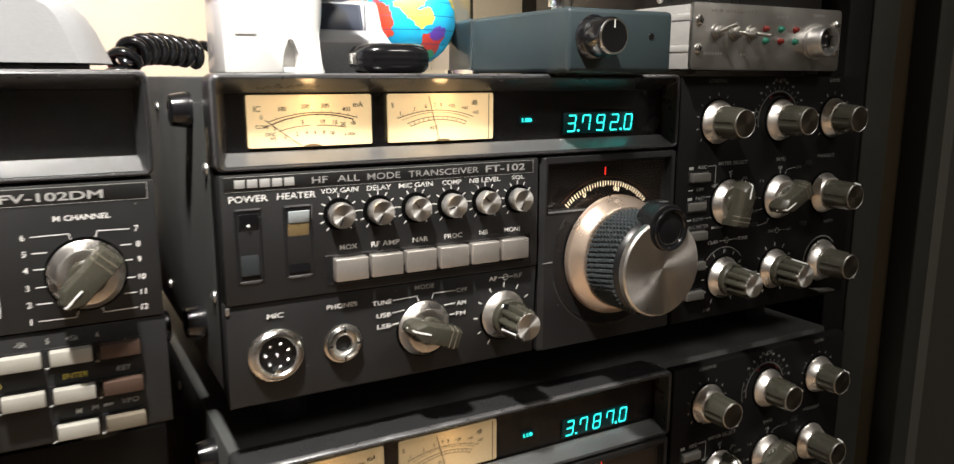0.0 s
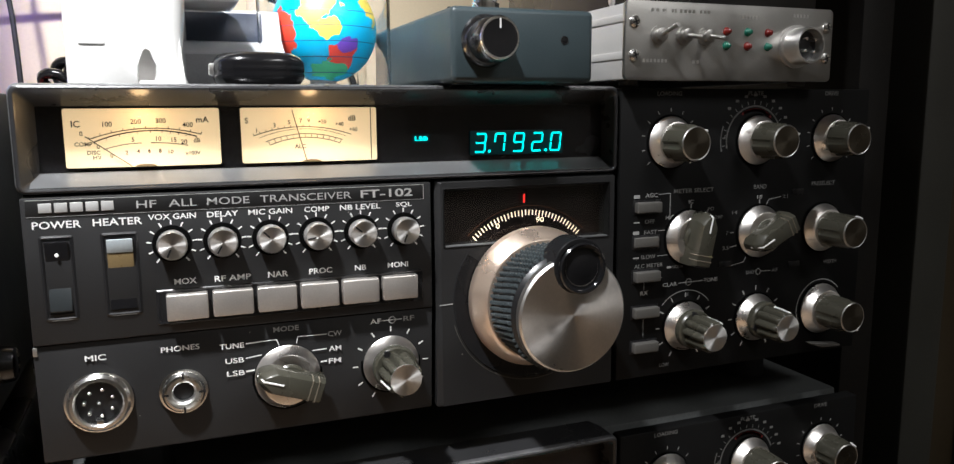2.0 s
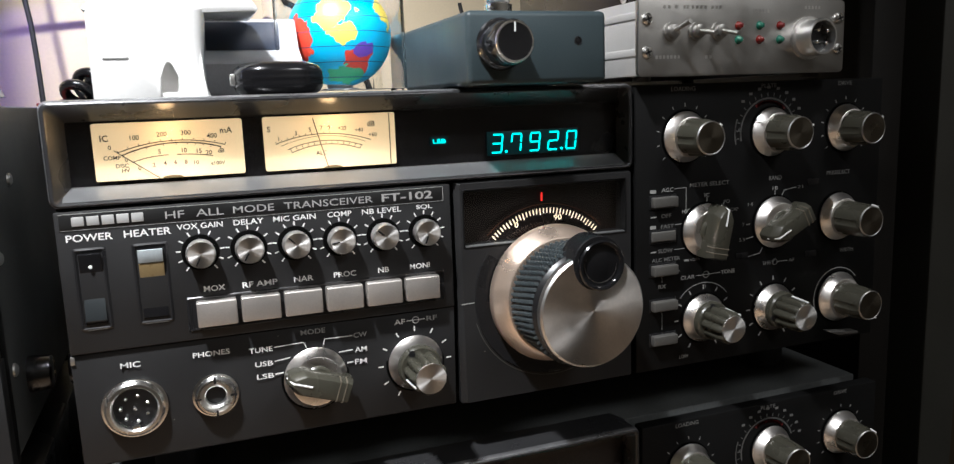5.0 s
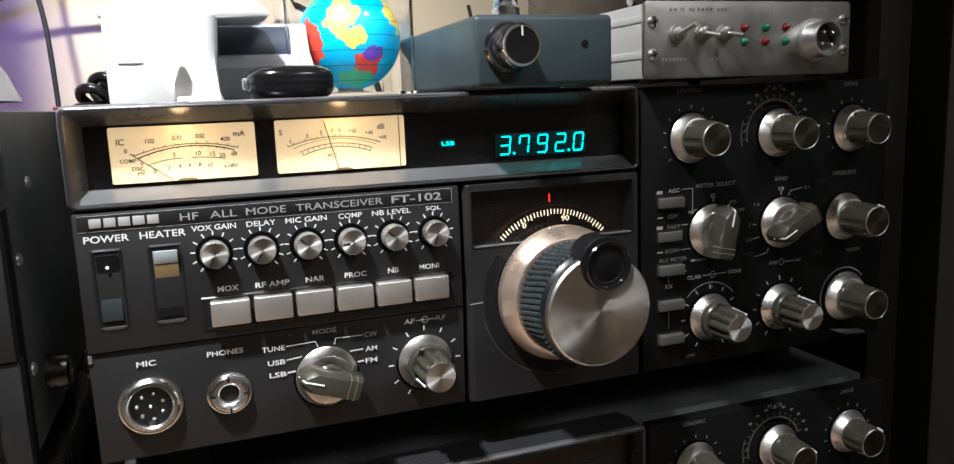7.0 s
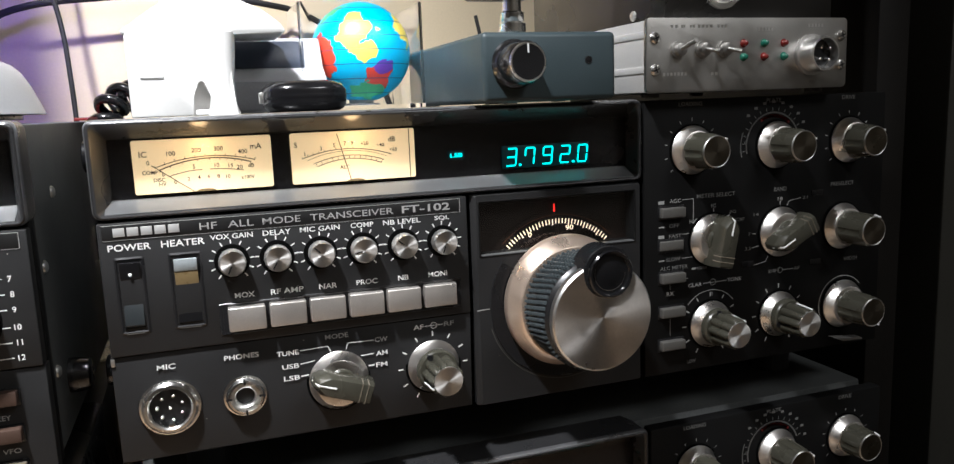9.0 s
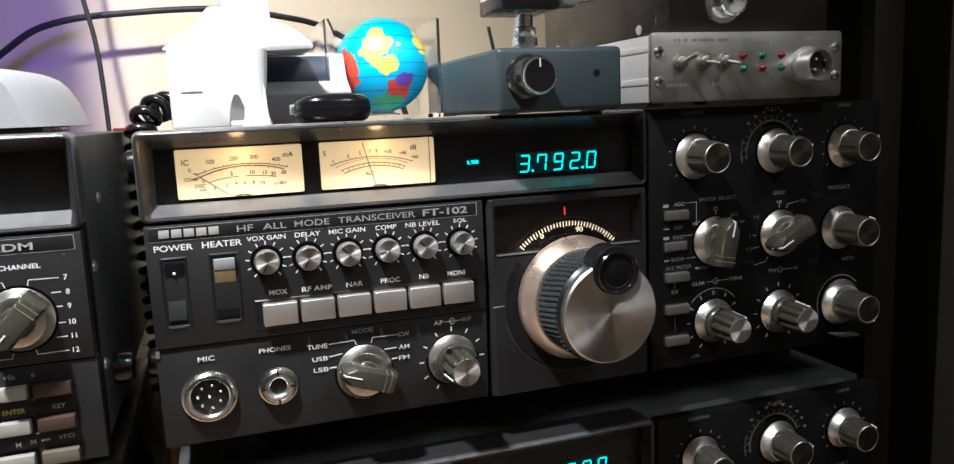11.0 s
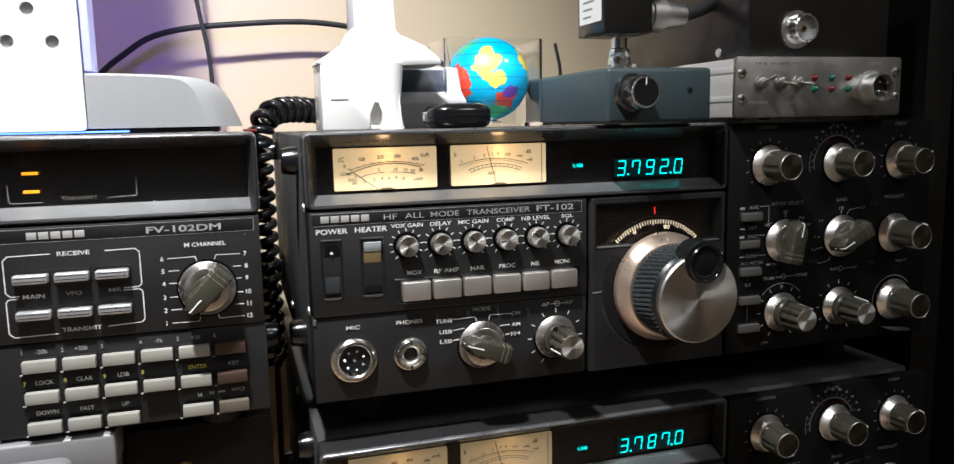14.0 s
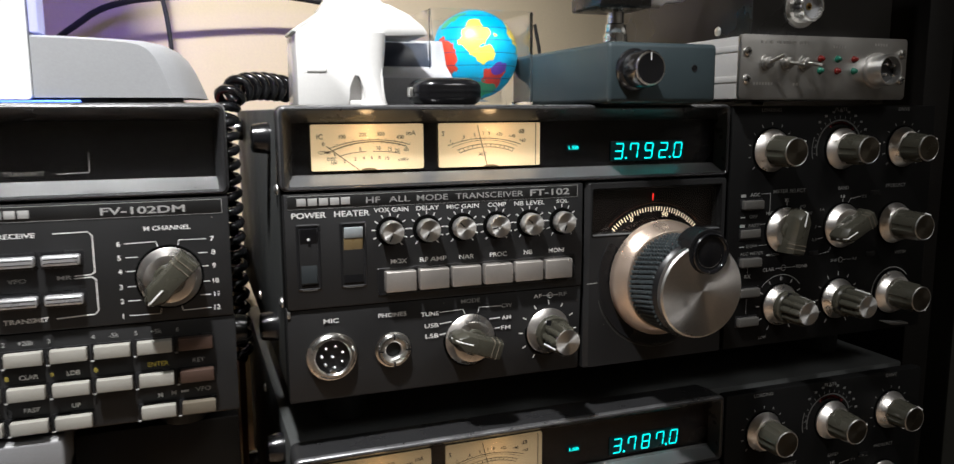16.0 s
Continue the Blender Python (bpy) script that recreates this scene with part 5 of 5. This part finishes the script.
def silver_box():
    e = thing("adapter_box", 223, -9, 129.4, "silver aluminium box with three toggle switches, standing on the transceiver", "box")
    part("case", box(bmesh.new(), 1.2, 106.4, 2.2, 118, 2.2, 33.0, 0.8), ALUD, e, "ribbed aluminium case")
    for z in (10.5, 25.5):
        boxed("rib", ALUD, e, 0.7, 1.5, 3.0, 117, z, z + 3.0, 0.3)
    part("front_plate", prism(bmesh.new(), rounded(0, 109.0, 1.8, 33.8, 2.2), "y", 0, 2.2, 0.25), PLATE, e, "satin aluminium front plate")
    for fx in (8, 99):
        for fy in (10, 106):
            part("foot", prism(bmesh.new(), [(fx + 4 * math.cos(radians(a)), fy + 4 * math.sin(radians(a))) for a in range(0, 360, 30)], "z", 0, 2.4), RUBBER, e)
    for x, z in ((4.2, 25.2), (4.2, 11.8), (105.2, 25.8), (105.2, 12.2)):
        s = part("screw", lathe(bmesh.new(), [(2.5, 0), (2.4, 0.8), (1.6, 1.4), (0.2, 1.5)], x, z, 20), CHROME, e)
        part("slot", ticks(bmesh.new(), x, z, -1.3, 1.3, (20, 110), 0.6, -1.6), BLACK, s, smooth=False)
    for x, up in ((15.6, 14), (28.2, -8), (39.4, -9)):
        t = part("toggle_switch", lathe(bmesh.new(), [(3.7, 0), (3.7, 1.4), (2.7, 1.5), (2.7, 3.6), (2.0, 3.9)], x, 20.2, 20), PLATE, e, "toggle switch")
        bm = tube(bmesh.new(), [(x, -3, 20.2), (x + 0.4, -13.4, 20.2 + 12 * math.tan(radians(up)))], 0.95, 12)
        part("lever", bm, PLATE, t)
    for i, x in enumerate((50.2, 61.4, 72.4)):
        for j, z in enumerate((22.6, 16.6)):
            red = (i + j) % 2 == 0
            part("led", lathe(bmesh.new(), [(1.9, 0), (1.45, 0.3), (1.4, 1.4), (1.0, 2.2), (0.2, 2.6)], x, z, 18), LEDR if red else LEDG, e, "red indicator light" if red else "green indicator light")
    c = part("socket", lathe(bmesh.new(), [(9.4, 0), (9.4, 1.4), (8.0, 1.6), (8.0, 9.0), (7.6, 9.7), (6.9, 9.7), (6.7, 2)], 87.8, 17.0, 48, cap=False), ALU, e, "round aluminium microphone socket")
    part("insert", lathe(bmesh.new(), [(6.8, 5.0), (0.4, 5.1)], 87.8, 17.0, 32), BLACK, c)
    for a in (40, 130, 220, 310):
        part("pin", lathe(bmesh.new(), [(0.7, 5), (0.7, 9.4), (0.4, 9.8)], 87.8 + 3.6 * math.cos(radians(a)), 17.0 + 3.6 * math.sin(radians(a)), 10), CHROME, c)
    # faint unreadable print
    bm = bmesh.new()
    for x0, w, z in ((12, 4.6, 30.2), (17.6, 2.2, 30.2), (22, 3.0, 30.2), (26, 8.4, 30.2), (36, 6.0, 30.2), (58, 9, 28.8), (86, 9.4, 30.4), (8.4, 12.6, 9.8), (33, 4.2, 9.6)):
        n = max(2, int(w / 1.7))
        for i in range(n):
            box(bm, x0 + i * w / n, x0 + (i + 0.62) * w / n, -0.06, 0.1, z - 0.7, z + 0.7)
    part("faint_print", bm, ALU, e, "faint worn print", smooth=False)["kind"] = "stuff"
    return e


silver_box()


def relay_box():
    e = thing("coax_switch_box", 246, 12, 163.4, "black metal box with a silver coaxial socket, on the aluminium box", "box")
    part("case", box(bmesh.new(), 0, 96, 0, 150, 0, 74, 0.8), BBOX, e)
    s = part("coaxial_socket", lathe(bmesh.new(), [(10.5, 0), (10.5, 1.5), (8.0, 1.7), (8.0, 9.5), (7.2, 10.2), (6.6, 10.2), (6.4, 1)], 30.5, 16.5, 72, lambda i, k: 0.93 if (k == 3 and i % 6 < 2) else 1, cap=False), CHROME, e, "nickel coaxial socket")
    part("insulator", lathe(bmesh.new(), [(6.5, 6.8), (2.0, 7.0), (1.6, 4)], 30.5, 16.5, 28), PALEG, s)
    part("centre_contact", lathe(bmesh.new(), [(1.9, 7.2), (1.2, 7.3), (1.1, 3)], 30.5, 16.5, 16), BRASS, s)
    side_screw(e, 0.2, 28, 6, -1)
    side_screw(e, 0.2, 130, 5, -1)
    return e


relay_box()


def key_fob():
    e = thing("key_fob", 65, 14, 129.2, "gloss black oval key fob lying on the transceiver", "key fob")
    bm = bmesh.new()
    rings = []
    for z, f in ((0.0, 0.80), (1.0, 0.91), (2.6, 0.975), (4.2, 1.0), (4.9, 0.985), (5.6, 1.0), (7.0, 1.0), (7.7, 0.985), (8.4, 1.0), (9.8, 0.965), (11.2, 0.89), (12.2, 0.76), (12.6, 0.6)):
        rings.append([bm.verts.new(((17 + f * 17.4 * math.copysign(abs(math.cos(radians(a))) ** 0.72, math.cos(radians(a)))) * MM, (15 + f * 13 * math.copysign(abs(math.sin(radians(a))) ** 0.85, math.sin(radians(a)))) * MM, z * MM)) for a in range(0, 360, 6)])
    for p, q in zip(rings, rings[1:]):
        for k in range(60):
            bm.faces.new((p[k], p[(k + 1) % 60], q[(k + 1) % 60], q[k]))
    bm.faces.new(rings[0])
    bm.faces.new(rings[-1])
    part("shell", bm, GLOSSB, e, sharp=50)
    part("clip", box(bmesh.new(), -1.6, 1.4, 11, 16, 3.8, 8.4, 0.6), CHROME, e, "bright key-ring clip")
    return e


key_fob()


def desk_clock():
    e = thing("desk_clock", 55, 60, 129.2, "grey desk clock with a sloping dark screen", "clock")
    part("body", prism(bmesh.new(), [(0, 0), (0, 14.5), (14, 20.2), (18, 34.5), (24, 34.5), (30, 0)], "x", 0, 42, 1.2), PALEG, e, "pale grey body")
    part("screen", prism(bmesh.new(), [(13.4, 20.6), (17.4, 33.0), (18.0, 33.0), (14.4, 20.6)], "x", 2.4, 33.5, 0.2), SCREEN, e, "dark blue-black screen")
    part("front", box(bmesh.new(), 1.2, 26, -0.4, 0.4, 1.2, 14, 0.2), GREYP, e, "grey front")
    return e


desk_clock()


def toy_globe():
    e = thing("toy_globe", 118.5, 92, 129.2, "small printed globe in a clear acrylic holder", "globe")
    bm = bmesh.new()
    bmesh.ops.create_uvsphere(bm, u_segments=48, v_segments=32, radius=24.6 * MM)
    g = part("ball", bm, GLOBE, e, "blue globe with yellow and red lands", sharp=180)
    g.location = (1.2 * MM, 0, 28.4 * MM)
    g.rotation_euler = (0, 0, radians(-12))
    bm = bmesh.new()
    out, inn = rounded(-32, 27.5, -27, 27, 5, 5), rounded(-30.8, 26.3, -25.8, 25.8, 3.8, 5)
    n = len(out)
    lv = [[bm.verts.new((x * MM, y * MM, z * MM)) for x, y in o] for o, z in ((out, 0), (out, 50), (inn, 50), (inn, 2))]
    for p, q in zip(lv, lv[1:]):
        for i in range(n):
            bm.faces.new((p[i], p[(i + 1) % n], q[(i + 1) % n], q[i]))
    bm.faces.new(lv[0])
    bm.faces.new(lv[3])
    h = part("holder", bm, CLEAR, e, "clear acrylic holder")
    h.visible_shadow = False
    part("pedestal", lathe_up([(9, 0), (9, 0.8), (6.0, 1.2), (6.5, 3.0)], 0, 0, 2.1), PALEG, e)
    return e


def lathe_up(prof, cx, cy, z0, n=32):
    bm = bmesh.new()
    rings = [[bm.verts.new(((cx + r * math.cos(2 * math.pi * i / n)) * MM, (cy + r * math.sin(2 * math.pi * i / n)) * MM, (z0 + d) * MM)) for i in range(n)] for r, d in prof]
    for p, q in zip(rings, rings[1:]):
        for i in range(n):
            bm.faces.new((p[i], p[(i + 1) % n], q[(i + 1) % n], q[i]))
    bm.faces.new(rings[0])
    bm.faces.new(rings[-1])
    return bm


toy_globe()


def figurine():
    """A white glazed ornament: a body under a wide drooping roof shape, standing on short legs with an arch."""
    bm = bmesh.new()
    # body with an arched gap between its legs
    body = [(2.4, 0), (2.4, 33), (12, 40), (38, 40), (43, 33), (41.6, 20), (42.6, 6), (45.5, 0), (33.6, 0), (33.5, 8), (33.1, 11.5), (32.0, 14.2), (30.2, 15.2), (28.4, 14.2), (27.3, 11.5), (26.9, 8), (26.8, 0)]
    prism(bm, body, "y", 0, 34, 0.8)
    roof = [(1.2, 33.6), (1.4, 34.8), (7, 38.6), (14, 43.6), (21, 47.5), (34, 49.5), (47, 47.5), (57, 43.0), (64, 37.6), (66.2, 34.4), (64.6, 33.0), (42, 33), (4, 33)]
    prism(bm, roof, "y", 0.6, 33, 0.8)
    prism(bm, [(15, 44), (21, 53), (42, 53), (48, 46)], "y", 5, 33, 2.0)
    # closed back and sill of the arch, and a small ledge on the wall
    prism(bm, [(26.4, 0), (26.4, 15.6), (34.2, 15.6), (34.2, 0)], "y", 7, 33)
    prism(bm, [(26.4, 0), (26.4, 2.4), (34.2, 2.4), (34.2, 0)], "y", 1.2, 8, 0.6)
    prism(bm, [(7, 15.6), (7, 17.4), (16, 17.4), (16, 15.6)], "y", -0.5, 1, 0.2)
    # rounded front leg
    for cx, r in ((38.6, 6.8),):
        lo = [[bm.verts.new(((cx + rr * math.cos(a)) * MM, (3 + rr * 0.8 * math.sin(a)) * MM, z * MM)) for a in [2 * math.pi * i / 20 for i in range(20)]] for rr, z in ((r * 1.0, 0), (r * 0.8, 4), (r * 0.72, 14), (r * 0.9, 24), (r, 34))]
        for p, q in zip(lo, lo[1:]):
            for i in range(20):
                bm.faces.new((p[i], p[(i + 1) % 20], q[(i + 1) % 20], q[i]))
        bm.faces.new(lo[0])
        bm.faces.new(lo[-1])
    ob = part("white_figurine", bm, CERAMIC, None)
    ob.location = (0.0115, 0.040, 1.1292)
    return tagged(ob, "white glazed ceramic ornament on short legs, on the transceiver", "figurine")


figurine()


def white_tower():
    e = thing("white_panel_stand", 34, 84, 129.2, "tall white plastic stand behind the ornament", "stand")
    part("column", prism(bmesh.new(), [(12, 0), (12.6, 140), (25.0, 140), (27.8, 62), (29, 46), (30, 0)], "y", 0, 30, 2.0), WHITE, e, "white plastic column")
    # the router's blue light on this side is put into the colour
    part("back_edge", box(bmesh.new(), 5.6, 12.2, 6, 34, 0, 140, 0.8), BLUELIT, e, "white back half, tinted as lit by the blue router light")
    return e


white_tower()


def coil_cord():
    """A curled microphone cord that rises between the two cabinets and lies over the larger one's edge."""
    line = smooth_path([(-11, 200, -40), (-12, 200, 30), (-13, 200, 80), (-13, 200, 112), (-11, 201, 131), (-3, 208, 141), (12, 226, 144), (30, 246, 143), (46, 256, 141)], 10)
    dense = []
    for a, b in zip(line, line[1:]):
        for s in range(8):
            dense.append(a + (b - a) * s / 8)
    pts, run = [], 0.0
    side = None
    for i, p in enumerate(dense):
        d = (dense[min(i + 1, len(dense) - 1)] - dense[max(i - 1, 0)]).normalized()
        run += (dense[i] - dense[i - 1]).length if i else 0
        if side is None:
            side = d.orthogonal().normalized()
        side = (side - d * side.dot(d)).normalized()
        up = d.cross(side)
        a = run / 9.6 * 2 * math.pi
        pts.append(p + (side * math.cos(a) + up * math.sin(a)) * 6.8)
    # even steps along the curl
    fine = smooth_path(pts, 3)
    ob = part("coiled_cord", tube(bmesh.new(), fine, 3.0, 8), GLOSSB, None, sharp=80)
    ob.location = (0, 0, 1.0)
    return tagged(ob, "gloss black coiled microphone cord between the cabinets", "cord")


coil_cord()


# ---- on the tuner unit: white router ----
def router():
    e = thing("router", -160, 27, 130.2, "white router with an upright perforated panel and blue light strip", "router")
    prof = [(67.3, 2.4), (67.3, 28.3), (84, 28.0), (100, 27.5), (112, 26.8), (118.0, 25.8), (122.0, 23.8), (125.2, 20.4), (128.4, 14.6), (133.2, 2.4)]
    for side in (1, -1):
        bm = bmesh.new()
        rings = []
        for y, wide, high in ((2.0, 0.80, 0.93), (5.0, 0.86, 0.97), (12.0, 0.92, 0.99), (24.0, 0.975, 1.0), (38.0, 1.015, 1.0), (52.0, 1.035, 1.0), (66.0, 1.03, 1.0), (78.0, 1.0, 0.97)):
            rings.append([bm.verts.new(((37.5 + side * (29.8 + (x - 67.3) * wide)) * MM, y * MM, (2.4 + (z - 2.4) * high) * MM)) for x, z in prof])
        for p, q in zip(rings, rings[1:]):
            for k in range(len(prof)):
                bm.faces.new((p[k], p[(k + 1) % len(prof)], q[(k + 1) % len(prof)], q[k]))
        bm.faces.new(rings[0])
        bm.faces.new(rings[-1])
        part("base_wing", bm, PALEG, e, "pale grey curved base wing")
    # upright panel with round holes
    x0, x1, z0, z1 = 8.0, 67.0, 1.6, 380.0
    holes = []
    for r in range(22):
        for c in range(4 if r % 2 else 3):
            holes.append((20.2 + c * 17.9 - (8.9 if r % 2 else 0), 41.0 + r * 14.2, 2.9))
    holes = [h for h in holes if x0 + 6 < h[0] < x1 - 6]
    bm = bmesh.new()
    edges = []
    for loop in [rounded(x0, x1, z0, z1, 2.0)] + [[(hx + hr * math.cos(i * math.pi / 12), hz + hr * math.sin(i * math.pi / 12)) for i in range(24)] for hx, hz, hr in holes]:
        vs = [bm.verts.new((x * MM, 0, z * MM)) for x, z in loop]
        edges += [bm.edges.new((vs[i], vs[(i + 1) % len(vs)])) for i in range(len(vs))]
    bmesh.ops.triangle_fill(bm, edges=edges, use_beauty=True)
    skin = bmesh.ops.extrude_face_region(bm, geom=list(bm.faces))
    bmesh.ops.translate(bm, verts=[v for v in skin["geom"] if isinstance(v, bmesh.types.BMVert)], vec=(0, 2.4 * MM, 0))
    bmesh.ops.recalc_face_normals(bm, faces=list(bm.faces))
    p = part("upright_panel", bm, WHITE, e, "white upright panel with round holes")
    part("inner_body", prism(bmesh.new(), rounded(x0 + 0.2, x1 - 0.2, z0 + 0.2, z1 - 0.2, 2.0), "y", 2.5, 22, 0.3), LIGHTG, e, "grey inner body")
    part("side_strip", box(bmesh.new(), 67.2, 70.8, 4, 20, 28.4, 380, 0.6), LAVGLOW, e, "pale blue glowing side strip")
    part("light_strip", box(bmesh.new(), 2, 84, 1.0, 6, 0.5, 1.3, 0.2), BLUEGLOW, e, "glowing blue light strip")
    part("foot_plate", box(bmesh.new(), 10, 124, 9, 76, 0, 2.5, 0.4), BLACK, e)
    part("side_light", box(bmesh.new(), 70.9, 71.4, 6, 12, 62, 98, 0.2), BLUEGLOW, e, "blue side light")
    return e


router()

# red folder edge lying behind
ob = part("red_folder", box(bmesh.new(), -22, -15, 150, 260, 129.0, 130.6, 0.4), REDPL, None)
ob.location = (0, 0, 1.0)
tagged(ob, "thin dark red plastic folder lying behind the cord", "folder")

# ---- below the tuner unit ----
def lower_unit():
    e = thing("power_unit", -226, 22, -166, "pale grey plastic unit under the tuner", "power supply")
    part("case", box(bmesh.new(), 0, 134, 0, 250, 0, 151.4, 3.0, 3), LIGHTG, e)
    part("front_lip", box(bmesh.new(), 2, 137.6, -24, 2, 148, 164.6, 1.6, 3), LIGHTG, e, "pale grey raised lip")
    part("lid_seam", box(bmesh.new(), -0.3, 134.3, -0.3, 250.3, 140, 141, 0), GREYP, e)
    f = thing("pale_adapter", -141, -40, -166, "pale grey rounded plastic adapter in front of the pale unit", "adapter")
    part("shell", box(bmesh.new(), 0, 37, 0, 34, 0, 160, 5, 4), GREYP, f)
    part("panel", box(bmesh.new(), 4, 33, -0.3, 1, 8, 150, 0.5), GREYP, f)
    g = thing("black_tuner_base", -90, 34, -166, "black metal case with a brass connector under the tuner", "case")
    part("case", box(bmesh.new(), 0, 70, 0, 240, 0, 151.4, 1.0), BBOX, g)
    c = part("connector", lathe(bmesh.new(), [(6.0, 0), (6.0, 2), (4.6, 2.2), (4.6, 9), (3.4, 9.6), (3.2, 2)], 26, 127, 32, cap=False), BRASS, g, "brass connector")
    part("contact", lathe(bmesh.new(), [(3.3, 4), (1.2, 5.0)], 26, 127, 20), BLACK, c)
    return e


lower_unit()

# orange wire hanging between the cabinets
ob = part("hanging_wire", tube(bmesh.new(), smooth_path([(-9, 230, 108), (-10, 226, 96), (-8, 228, 60), (-10, 226, 20), (-8, 228, -30), (-9, 228, -160)]), 2.2, 8), ORANGE, None)
ob.location = (0, 0, 1.0)
tagged(ob, "orange-brown wire hanging between the cabinets", "wire")


# ---- wall cables ----
def wall_cable(pts, r, label):
    ob = part("wall_cable", tube(bmesh.new(), smooth_path(pts, 10), r, 10), RUBBER, None)
    ob.location = (0, 0, 1.0)
    tagged(ob, label, "cable")


wall_cable([(-175, 400, 60), (-150, 398, 160), (-110, 384, 200), (-76, 382, 216), (-21, 382, 223), (43, 383, 226), (95, 385, 220), (140, 398, 209), (190, 400, 170), (215, 402, 100)], 2.6, "thick black cable arching in front of the wall")
wall_cable([(-62, 318, 386), (-52, 315, 247), (-45, 315, 197), (-43, 315, 171), (-42, 316, 121), (-42, 318, 40), (-42, 320, -166)], 1.7, "thin black cable hanging down in front of the wall")
wall_cable([(-330, 396, 270), (-280, 395, 252), (-256, 395, 226), (-242, 396, 180), (-238, 398, 90)], 3.6, "black cable bending down the wall")
wall_cable([(274, 351, 206), (277, 350, 190), (279, 350, 176), (283, 352, 120), (284, 354, -20), (284, 354, -166)], 1.6, "thin brown cable behind the boxes")

# ---- the room ----
def slab(name, material, x0, x1, y0, y1, z0, z1, bevel=0.0, label=""):
    ob = part(name, box(bmesh.new(), x0, x1, y0, y1, z0, z1, bevel), material, None)
    return tagged(ob, label, name.split("_")[0], kind="structure")


slab("wall_north", WALLP, -1500, 560, 420, 520, 0, 2400, 0, "cream painted wall")
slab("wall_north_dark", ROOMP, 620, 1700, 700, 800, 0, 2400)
# unseen walls and ceiling; their grey sets how much light bounces back
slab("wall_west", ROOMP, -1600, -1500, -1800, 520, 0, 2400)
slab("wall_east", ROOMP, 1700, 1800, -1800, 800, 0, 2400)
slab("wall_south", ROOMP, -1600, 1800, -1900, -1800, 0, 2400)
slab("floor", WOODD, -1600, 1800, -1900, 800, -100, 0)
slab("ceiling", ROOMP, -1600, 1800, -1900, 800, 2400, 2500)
# door frame beyond the desk
slab("trim_inner", TRIMP, 590, 628, 150, 420, 0, 2100, 3, "worn grey painted door trim")
slab("door_panel", BROWNP, 628, 688, 175, 215, 0, 2100, 1, "brown painted door edge")
slab("trim_outer", TRIMP, 688, 716, 150, 240, 0, 2100, 3, "worn grey painted door trim")


def desk():
    e = new("desk")
    e.location = (0, 0, 0.834)
    tagged(e, "wooden desk under the radios, its unseen front added to bounce light", "desk")
    # unseen front part added in pale warm wood, to bounce lamp light upward
    part("desktop", box(bmesh.new(), -900, 386, -480, 415, -28, 0, 2), WOODL, e)
    for x in (-880, 326):
        for y in (-460, 360):
            part("leg", box(bmesh.new(), x, x + 50, y, y + 50, -834, -28, 2), WOODD, e)


desk()


def bookcase():
    e = new("bookcase")
    e.location = (0.392, 0.03, 0.0)
    tagged(e, "black-stained bookcase standing beside the desk and the radios", "bookcase")
    part("side_board", box(bmesh.new(), 0, 22, 0, 380, 0, 1734, 1), WOODB, e)
    part("shelf", box(bmesh.new(), 22, 120, 20, 380, 1394, 1414, 1), WOODB, e)
    part("back_board", box(bmesh.new(), 22, 120, 372, 380, 0, 1734, 0.5), WOODB, e)


bookcase()
